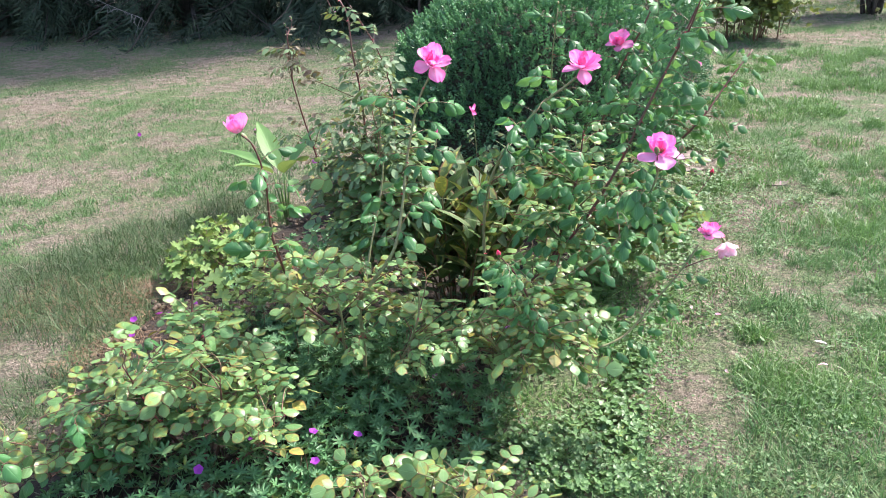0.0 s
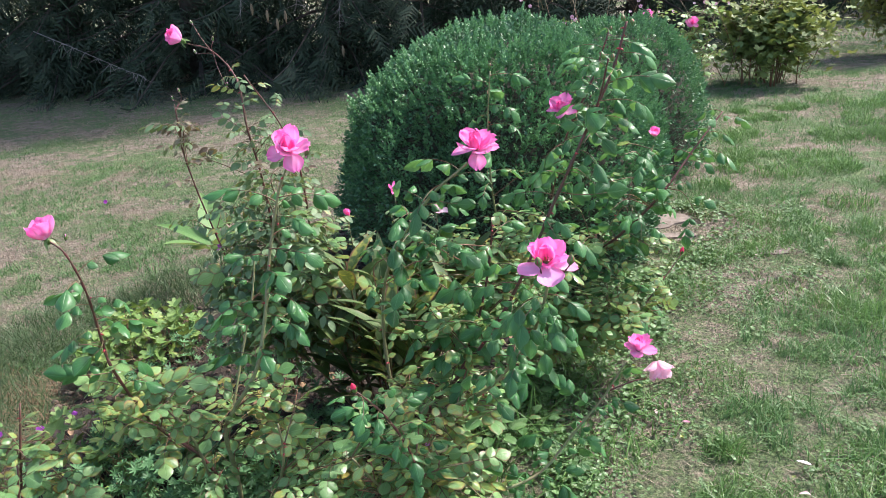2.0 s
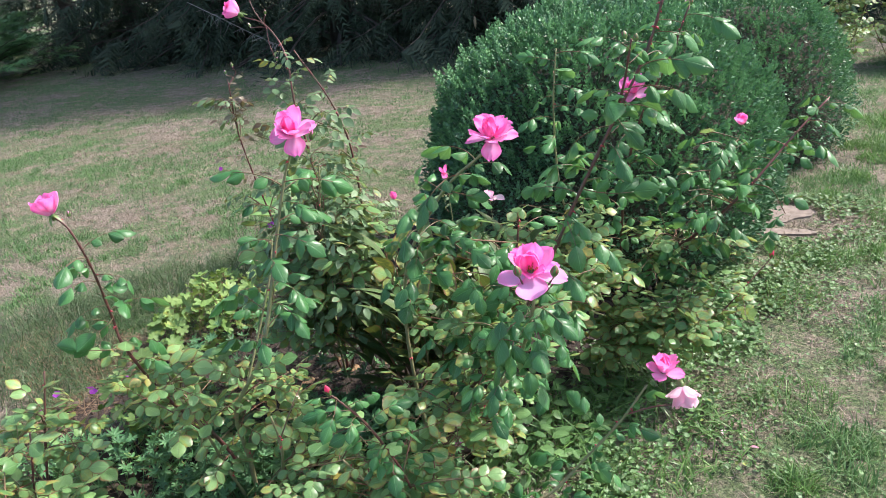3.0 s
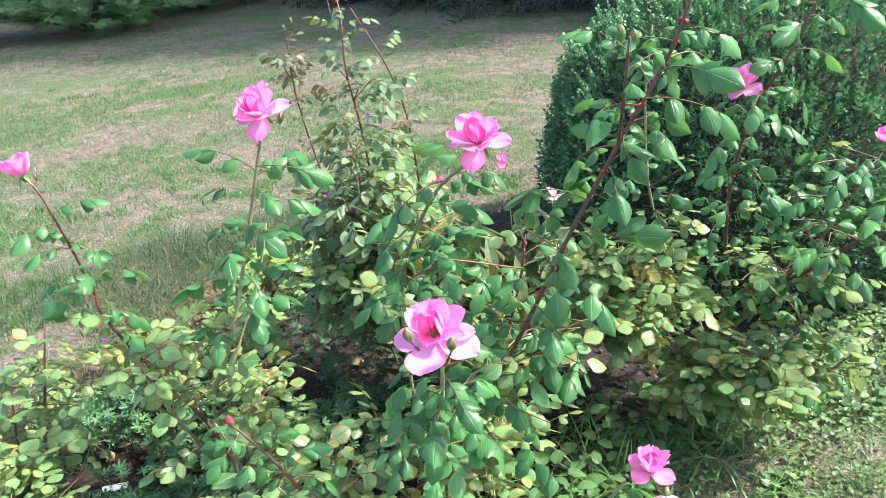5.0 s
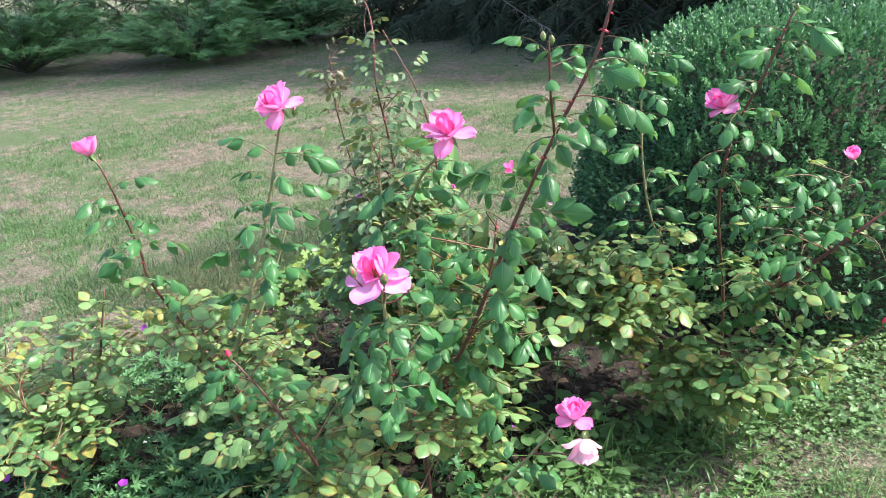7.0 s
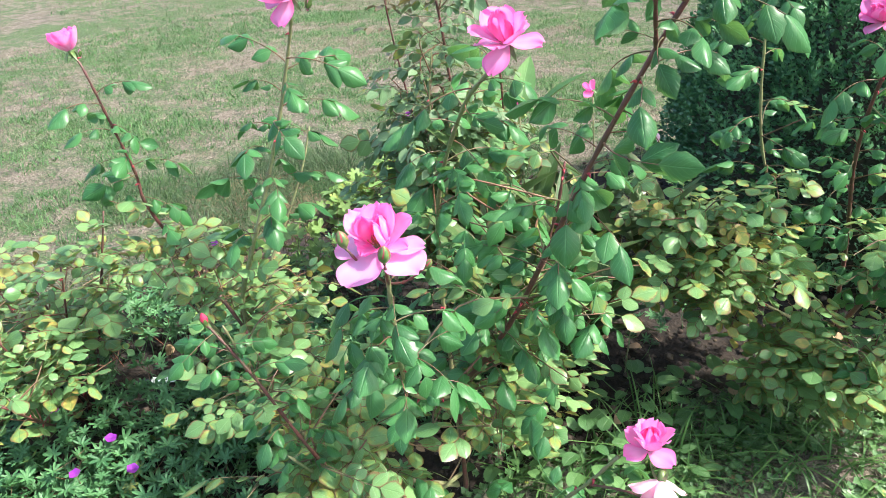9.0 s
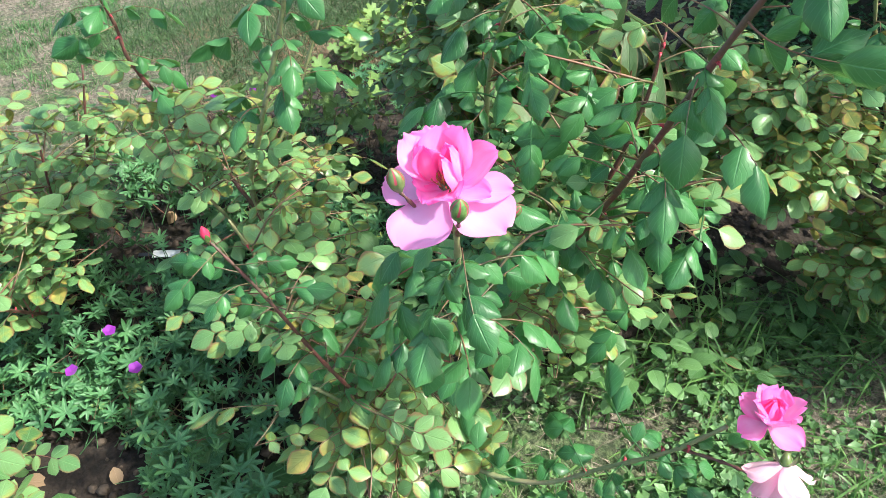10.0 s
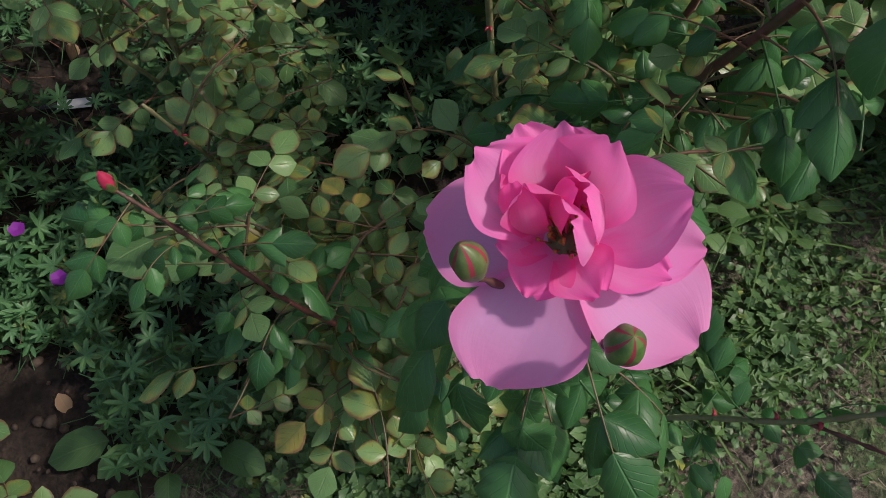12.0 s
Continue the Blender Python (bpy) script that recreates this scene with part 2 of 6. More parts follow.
M_BARK = plain_material("grey bark", (0.03, 0.024, 0.02), (0.075, 0.062, 0.052), 0.9, 25, 1.0, 0.01)
M_DEADWOOD = plain_material("pale dead twig", (0.10, 0.09, 0.08), (0.20, 0.19, 0.18), 0.9, 60, 0.4, 0.002)
M_CONE = plain_material("spruce cone", (0.13, 0.10, 0.06), (0.20, 0.16, 0.10), 0.8, 120, 0.8, 0.004)
M_STONE = plain_material("weathered stone", (0.14, 0.115, 0.095), (0.24, 0.20, 0.17), 0.9, 24, 0.8, 0.006, c=(0.12, 0.10, 0.08))
M_WOOD = plain_material("weathered wood", (0.08, 0.06, 0.045), (0.17, 0.13, 0.095), 0.85, 40, 0.5, 0.002)
M_TAG = plain_material("white plastic tag", (0.74, 0.75, 0.76), (0.82, 0.82, 0.82), 0.35, 40, 0.05, 0.0005, c=(0.68, 0.67, 0.64))
M_DARK = plain_material("dark plastic", (0.03, 0.035, 0.05), (0.05, 0.055, 0.07), 0.4, 60, 0.1, 0.0005)
# the shade deep inside the box bushes is put into this dark colour
M_SHADED_CORE = plain_material("shaded inner twigs", (0.02, 0.025, 0.014), (0.045, 0.04, 0.025), 0.95, 40, 0.8, 0.02)

# ---- mesh helpers ----
rng = np.random.default_rng(7)
PLACE = {}


class Geo:
    """Vertices, faces, uvs and material numbers of one mesh."""

    def __init__(self):
        self.v, self.f, self.u, self.m = [], [], [], []
        self.n = 0

    def add(self, v, f, uv=None, mat=0):
        v = np.asarray(v, float)
        self.v.append(v)
        for face in f:
            self.f.append(tuple(int(i) + self.n for i in face))
            self.m.append(mat)
            self.u.extend([(0.5, 0.5)] * len(face) if uv is None else [tuple(uv[i]) for i in face])
        self.n += len(v)

    def mesh(self, name, mats, smooth=True):
        me = bpy.data.meshes.new(name)
        me.from_pydata(np.concatenate(self.v).tolist(), [], self.f)
        layer = me.uv_layers.new(name="uv")
        layer.data.foreach_set("uv", np.array(self.u, float).ravel())
        for m in mats:
            me.materials.append(m)
        me.polygons.foreach_set("material_index", self.m)
        me.polygons.foreach_set("use_smooth", [smooth] * len(self.f))
        me.update()
        return me


def move(v, m):
    a = np.array(m)
    return np.asarray(v) @ a[:3, :3].T + a[:3, 3]


def thing(name, at, label, category, group="", kind=""):
    """A top-level Empty at a thing's base."""
    ob = new(name)
    ob.empty_display_size = 0.05
    ob.location = at
    PLACE[ob] = Matrix.Translation(at)
    return tagged(ob, label, category, group, kind)


def part(name, me, parent, m=None, label="", kind=""):
    """One mesh object under a thing or a part, at the world pose m."""
    ob = new(name, me)
    m = m if m is not None else Matrix.Identity(4)
    ob.parent = parent
    ob.matrix_basis = PLACE[parent].inverted() @ m
    PLACE[ob] = m
    return tagged(ob, label, "", "", kind)


def solo(name, me, m, label, category, group="", kind=""):
    ob = new(name, me)
    ob.matrix_basis = m
    PLACE[ob] = m
    return tagged(ob, label, category, group, kind)


def aim(at, along, up=(0, 0, 1), scale=1.0, roll=0.0):
    """A pose whose y axis runs along a direction and whose z axis is as near to up as it can be."""
    y = Vector(along).normalized()
    x = y.cross(Vector(up))
    if x.length < 1e-4:
        x = y.cross(Vector((1, 0, 0)))
    x.normalize()
    z = x.cross(y)
    r = Matrix((x, y, z)).transposed().to_4x4()
    return Matrix.Translation(at) @ r @ Matrix.Rotation(radians(roll), 4, "Y") @ Matrix.Scale(scale, 4)


def blade(length, width, nl=6, nw=4, full=0.42, power=0.75, fold=0.2, curl=0.25, wave=0.0, tip=0.0, seed=0.0, point=0.0, teeth=0.0, dome=0.0):
    """An ovate leaf from the origin along +y, its face to +z. full: where it is widest."""
    vs, uvs, fs = [], [], []
    a = math.log(0.5) / math.log(full)
    for i in range(nl + 1):
        s = i / nl
        w = width * 0.5 * (max(0.0, math.sin(math.pi * s ** a)) ** power)
        w *= 1 - point * max(0.0, (s - 0.6) / 0.4)
        w = max(w, width * 0.015)
        y = length * s
        z0 = -curl * length * s * s
        for j in range(nw + 1):
            c = 2 * j / nw - 1
            e = 1 + (teeth * (1 if i % 2 else -1) if abs(c) > 0.99 and 0 < i < nl else 0) + wave * math.sin(9 * s * math.pi + 3 * c + seed) * abs(c)
            vs.append((c * w * e, y + tip * s * abs(c) * length, z0 + fold * abs(c) * w - dome * c * c * w + wave * 0.35 * w * math.sin(5.1 * s * math.pi + seed * 1.7 + c * 2)))
            uvs.append((j / nw, s))
    for i in range(nl):
        for j in range(nw):
            k = i * (nw + 1) + j
            fs.append((k, k + 1, k + nw + 2, k + nw + 1))
    return np.array(vs), fs, uvs


def tube(points, radii, sides=6, caps=True):
    """A round bar through points with a radius at each."""
    pts = [Vector(p) for p in points]
    vs, fs, uvs = [], [], []
    prev = Vector((0.31, 0.77, 0.55))
    for i, p in enumerate(pts):
        d = (pts[min(i + 1, len(pts) - 1)] - pts[max(i - 1, 0)]).normalized()
        x = (prev - d * prev.dot(d))
        x = x.normalized() if x.length > 1e-5 else d.orthogonal().normalized()
        prev = x
        y = d.cross(x)
        for k in range(sides):
            a = 2 * math.pi * k / sides
            vs.append(p + (x * math.cos(a) + y * math.sin(a)) * radii[i])
            uvs.append((k / sides, i / len(pts)))
    for i in range(len(pts) - 1):
        for k in range(sides):
            a, b = i * sides + k, i * sides + (k + 1) % sides
            fs.append((a, b, b + sides, a + sides))
    if caps:
        fs.append(tuple(range(sides))[::-1])
        fs.append(tuple((len(pts) - 1) * sides + k for k in range(sides)))
    return np.array([tuple(v) for v in vs]), fs, uvs


def spline(points, steps=6):
    """A smooth line (Catmull-Rom) through a few points."""
    p = [np.array(q, float) for q in points]
    p = [2 * p[0] - p[1]] + p + [2 * p[-1] - p[-2]]
    out = []
    for i in range(1, len(p) - 2):
        for k in range(steps):
            s = k / steps
            out.append(0.5 * (2 * p[i] + (p[i + 1] - p[i - 1]) * s + (2 * p[i - 1] - 5 * p[i] + 4 * p[i + 1] - p[i + 2]) * s * s
                              + (3 * p[i] - p[i - 1] - 3 * p[i + 1] + p[i + 2]) * s ** 3))
    out.append(p[-2])
    return out


def stamp(name, base, mats, mat_index=0, smooth=True):
    """One mesh of many copies of a small shape: base = list of (v, f, uv, 4x4 array of poses n x 4 x 4)."""
    me = bpy.data.meshes.new(name)
    V, L, S, U, T, off = [], [], [], [], [], 0
    for v, f, uv, mm in base:
        v, mm = np.asarray(v, float), np.asarray(mm, float)
        if len(mm) == 0:
            continue
        n = len(mm)
        w = np.einsum("nij,vj->nvi", mm[:, :3, :3], v) + mm[:, None, :3, 3]
        V.append(w.reshape(-1, 3))
        loop = np.concatenate([np.array(q) for q in f])
        sizes = np.array([len(q) for q in f])
        L.append((loop[None, :] + (np.arange(n) * len(v))[:, None] + off).ravel())
        S.append(np.tile(sizes, n))
        U.append(np.tile(np.array([uv[i] for i in loop], float), (n, 1)))
        off += n * len(v)
    V, L, S, U = np.concatenate(V), np.concatenate(L), np.concatenate(S), np.concatenate(U)
    me.vertices.add(len(V))
    me.vertices.foreach_set("co", V.ravel())
    me.loops.add(len(L))
    me.loops.foreach_set("vertex_index", L.astype(np.int32))
    me.polygons.add(len(S))
    me.polygons.foreach_set("loop_start", (np.cumsum(S) - S).astype(np.int32))
    layer = me.uv_layers.new(name="uv")
    layer.data.foreach_set("uv", U.ravel())
    for m in mats:
        me.materials.append(m)
    me.polygons.foreach_set("material_index", np.full(len(S), mat_index, np.int32))
    me.polygons.foreach_set("use_smooth", np.full(len(S), smooth))
    me.update(calc_edges=True)
    me.validate()
    return me


def poses(at, yaw, pitch, roll, scale):
    """Poses (n x 4 x 4) of shapes that run along +y, turned by yaw, raised by pitch and rolled (radians)."""
    n = len(at)
    cy, sy_, cp, sp, cr, sr = np.cos(yaw), np.sin(yaw), np.cos(pitch), np.sin(pitch), np.cos(roll), np.sin(roll)
    y = np.stack([-sy_ * cp, cy * cp, sp], 1)
    x0 = np.stack([cy, sy_, np.zeros(n)], 1)
    z0 = np.cross(x0, y)
    x = x0 * cr[:, None] - z0 * sr[:, None]
    z = x0 * sr[:, None] + z0 * cr[:, None]
    out = np.zeros((n, 4, 4))
    s = np.broadcast_to(np.asarray(scale, float), (n,))[:, None]
    out[:, :3, 0], out[:, :3, 1], out[:, :3, 2], out[:, :3, 3], out[:, 3, 3] = x * s, y * s, z * s, at, 1
    return out


def field(x, y, scale, seed=0.0):
    return noise.noise(Vector((x * scale + seed, y * scale - seed, seed * 0.37)))


# ---- the ground ----
def ground_z(x, y):
    """Gentle unevenness of the lawn and the low mound of the bed."""
    near = math.exp(-((x * x + (y - 4) ** 2) / 60.0))
    return near * (0.018 * field(x, y, 1.1, 3.0) + 0.012 * field(x, y, 3.1, 9.0))


def bed_edges(y):
    """Left and right edge of the planted bed at y."""
    right = 0.10 + (y - 2.2) * (0.27 if y > 2.2 else 0.12)
    left = -1.30 + 0.12 * math.sin(y * 2.1)
    if y < 1.5:
        left += (1.5 - y) * 0.9
        right -= (1.5 - y) ** 2 * 1.2
    if y > 3.4:
        left += (y - 3.4) * 0.35
    if y > 4.0:
        right = min(right, 0.72) + (y - 4.0) * 0.18
    return left, right


def in_bed(x, y):
    if y < 0.95 or y > 7.6:
        return False
    left, right = bed_edges(y)
    wob = 0.07 * field(x, y, 4.0, 5.0)
    return left + wob < x < right + wob


def make_ground():
    s = np.linspace(-1, 1, 161)
    ax = np.sign(s) * (np.expm1(np.abs(s) * 5.3) / np.expm1(5.3)) * 260
    xs, ys = ax, ax + 3.0
    vs = [(x, y, ground_z(x, y)) for y in ys for x in xs]
    n = len(xs)
    fs = [(j * n + i, j * n + i + 1, (j + 1) * n + i + 1, (j + 1) * n + i) for j in range(n - 1) for i in range(n - 1)]
    g = Geo()
    g.add(vs, fs)
    solo("ground", g.mesh("ground", [M_LAWN]), Matrix.Identity(4), "dry patchy lawn with worn straw and bare earth", "lawn", kind="structure")


def make_bed():
    g = Geo()
    ys = np.linspace(0.9, 7.6, 135)
    k = 44
    vs, uv = [], []
    for y in ys:
        left, right = bed_edges(y)
        for i in range(k + 1):
            c = i / k
            x = left + (right - left) * c + 0.05 * field(c * 3, y, 3.0, 2.0)
            side = min(1.0, 5 * min(c, 1 - c), 4 * (y - 0.9), 4 * (7.6 - y))
            z = ground_z(x, y) + 0.006 + 0.035 * max(0, side) + 0.02 * max(0, side) * field(x, y, 9.0, 1.0) + 0.012 * max(0, side) * field(x, y, 27.0, 4.0)
            vs.append((x, y, z if side > 0.02 else z - 0.03))
    fs = [(j * (k + 1) + i, j * (k + 1) + i + 1, (j + 1) * (k + 1) + i + 1, (j + 1) * (k + 1) + i) for j in range(len(ys) - 1) for i in range(k)]
    g.add(vs, fs)
    solo("soil_bed", g.mesh("soil_bed", [M_SOIL]), Matrix.Identity(4), "dark crumbly garden soil of the planted bed", "soil", kind="structure")
    # clods
    bm = bmesh.new()
    bmesh.ops.create_icosphere(bm, subdivisions=1, radius=1)
    cv = np.array([tuple(v.co * (1 + 0.35 * noise.noise(v.co * 1.7))) for v in bm.verts])
    cf = [tuple(v.index for v in f.verts) for f in bm.faces]
    bm.free()
    at, sc = [], []
    while len(at) < 3600:
        x, y = rng.uniform(-1.4, 1.2), rng.uniform(1.25, 5.2)
        if in_bed(x, y):
            at.append((x, y, ground_z(x, y) + 0.04))
            sc.append(0.004 + 0.012 * rng.random() ** 3)
    at, n = np.array(at), len(at)
    me = stamp("soil_clods", [(cv * (1, 1, 0.7), cf, [(0.5, 0.5)] * len(cv), poses(at, rng.uniform(0, 6.3, n), rng.normal(0, 0.3, n), rng.normal(0, 0.3, n), sc))], [M_CLOD])
    solo("soil_clods", me, Matrix.Identity(4), "scattered brown crumbs of earth on the bed", "soil", kind="stuff")


def grass_blades(name, at, height, width, lean, mat, label, segments=2, category="grass"):
    """Narrow bent blades, one triangle strip each."""
    n = len(at)
    yaw = rng.uniform(0, 2 * math.pi, n)
    hx, hy = np.cos(yaw), np.sin(yaw)
    lx = rng.uniform(0, 2 * math.pi, n)
    le = np.abs(rng.normal(lean, lean * 0.5, n))
    V = np.zeros((n, 2 * segments + 1, 3))
    for k in range(segments + 1):
        s = k / segments
        cx = at[:, 0] + np.cos(lx) * height * le * s * s
        cy = at[:, 1] + np.sin(lx) * height * le * s * s
        cz = at[:, 2] + height * s * (1 - 0.35 * le * s)
        if k == segments:
            V[:, 2 * segments] = np.stack([cx, cy, cz], 1)
        else:
            w = width * 0.5 * (1 - 0.4 * s)
            V[:, 2 * k] = np.stack([cx - hx * w, cy - hy * w, cz], 1)
            V[:, 2 * k + 1] = np.stack([cx + hx * w, cy + hy * w, cz], 1)
    faces = []
    for k in range(segments - 1):
        faces += [(2 * k, 2 * k + 1, 2 * k + 3, 2 * k + 2)]
    faces.append((2 * segments - 2, 2 * segments - 1, 2 * segments))
    loop = np.concatenate([np.array(q) for q in faces])
    sizes = np.array([len(q) for q in faces])
    per = 2 * segments + 1
    me = bpy.data.meshes.new(name)
    me.vertices.add(n * per)
    me.vertices.foreach_set("co", V.reshape(-1))
    L = (loop[None, :] + (np.arange(n) * per)[:, None]).ravel()
    S = np.tile(sizes, n)
    me.loops.add(len(L))
    me.loops.foreach_set("vertex_index", L.astype(np.int32))
    me.polygons.add(len(S))
    me.polygons.foreach_set("loop_start", (np.cumsum(S) - S).astype(np.int32))
    me.materials.append(mat)
    me.polygons.foreach_set("use_smooth", np.full(len(S), True))
    me.update(calc_edges=True)
    return me


def make_lawn_grass():
    green, dry, gh, dh = [], [], [], []

    def scatter(x0, x1, y0, y1, tufts, blades, spread):
        n = int((x1 - x0) * (y1 - y0) * tufts)
        for x, y in zip(rng.uniform(x0, x1, n), rng.uniform(y0, y1, n)):
            if in_bed(x, y) and field(x, y, 6, 8) < 0.75:
                continue
            p = 0.55 * field(x, y, 0.85, 11.0) + 0.65 * field(x, y, 2.6, 4.0) + 0.85 * field(x, y, 7.0, 6.0)
            p += (0.22 if y > 5.2 else 0.08) if x > 0.3 else 0.03
            lush = max(0.0, min(1.0, 0.27 + 6.0 * p) if x > 0.3 else min(0.82, 0.46 + 4.6 * p))
            if 1.9 < y < 5.0 and 0.0 < x - bed_edges(y)[1] < 0.72:
                lush *= 0.4
            for _ in range(blades):
                q = (x + rng.normal(0, spread), y + rng.normal(0, spread))
                z = ground_z(*q) - 0.003
                if rng.random() < 0.12 + 0.88 * lush:
                    green.append((*q, z))
                    gh.append((0.011 + 0.042 * lush ** 3) * rng.uniform(0.4, 1.6))
                elif rng.random() < 0.85:
                    dry.append((*q, z))
                    dh.append(0.022 * rng.uniform(0.5, 1.7))

    scatter(-2.6, 3.2, 1.2, 5.4, 900, 9, 0.018)
    scatter(-6.0, -2.6, 1.6, 6.5, 640, 9, 0.025)
    scatter(-2.6, 4.6, 5.4, 9.5, 330, 8, 0.025)
    scatter(-10.5, -2.6, 3.5, 11.0, 220, 7, 0.035)
    scatter(1.0, 7.0, 9.5, 15.0, 90, 7, 0.05)
    g, d = np.array(green), np.array(dry)
    gh_all, away = np.array(gh), np.hypot(g[:, 0], g[:, 1] - 1)
    for sel, seg, text in ((away < 4.2, 2, "short uneven green lawn grass growing in patches"), (away >= 4.2, 1, "short green lawn grass farther from the bed")):
        me = grass_blades("lawn_grass", g[sel], gh_all[sel], 0.0030 + 0.00035 * away[sel], 0.95, M_GRASS, "", seg)
        solo("lawn_grass", me, Matrix.Identity(4), text, "grass", kind="stuff")
    me = grass_blades("dry_grass", d, np.array(dh), 0.003 + 0.0004 * np.hypot(d[:, 0], d[:, 1] - 1), 1.3, M_STRAW, "", 1)
    solo("dry_grass", me, Matrix.Identity(4), "dry straw coloured grass lying on worn ground", "grass", kind="stuff")


def grass_clump(x, y, r, h, n, mat=None, label="taller bright green grass clump in the lawn", lean=0.9, name="grass_clump", width=0.0032, cat="grass clump", seg=3):
    a, d = rng.uniform(0, 6.283, n), r * np.sqrt(rng.random(n))
    at = np.stack([np.cos(a) * d, np.sin(a) * d, np.zeros(n)], 1)
    hh = h * (1.05 - 0.6 * (d / r) ** 2) * rng.uniform(0.5, 1.15, n)
    me = grass_blades(name, at, hh, width, lean, mat or M_LUSH, label, seg)
    at_ = (x, y, ground_z(x, y) - 0.002)
    th = thing(name, at_, label, cat, "lawn grass clumps" if name == "grass_clump" else "")
    part("foliage", me, th, Matrix.Translation(at_), "", "stuff")


make_ground()
make_bed()
make_lawn_grass()
for gx, gy, gr, gh_, gn in ((1.56, 3.55, 0.17, 0.13, 420), (1.30, 2.22, 0.24, 0.12, 520), (1.50, 2.55, 0.2, 0.10, 380), (2.05, 4.55, 0.2, 0.10, 380), (0.98, 3.0, 0.14, 0.08, 240),
                            (2.4, 3.3, 0.22, 0.11, 420), (1.85, 2.9, 0.16, 0.09, 300), (3.2, 5.9, 0.3, 0.12, 420), (2.5, 6.6, 0.25, 0.12, 360), (0.95, 3.75, 0.14, 0.10, 260),
                            (1.05, 2.05, 0.16, 0.07, 260), (4.2, 7.8, 0.35, 0.12, 420)):
    grass_clump(gx, gy, gr, gh_, gn)
for k in range(150):
    gx, gy = rng.uniform(0.9, 3.6), rng.uniform(2.0, 8.0)
    if not in_bed(gx - 0.25, gy):
        grass_clump(gx, gy, rng.uniform(0.07, 0.20), rng.uniform(0.05, 0.10), 260, width=0.0030 + 0.0004 * gy)
for gx, gy, gr, gh_, gn in ((0.40, 2.16, 0.13, 0.07, 150), (0.50, 2.36, 0.15, 0.08, 170), (0.34, 1.96, 0.12, 0.06, 130), (0.55, 2.08, 0.14, 0.06, 150), (0.44, 1.84, 0.13, 0.06, 130), (0.62, 2.55, 0.15, 0.08, 170), (0.30, 2.66, 0.16, 0.19, 150), (0.50, 2.95, 0.18, 0.17, 160), (0.62, 3.25, 0.14, 0.13, 120), (0.24, 2.42, 0.12, 0.11, 110), (0.16, 2.12, 0.12, 0.09, 110), (0.72, 2.8, 0.2, 0.09, 200)):
    grass_clump(gx, gy, gr, gh_, gn, label="loose long blades of rough grass beside the bed", lean=1.0, width=0.0055, seg=4)

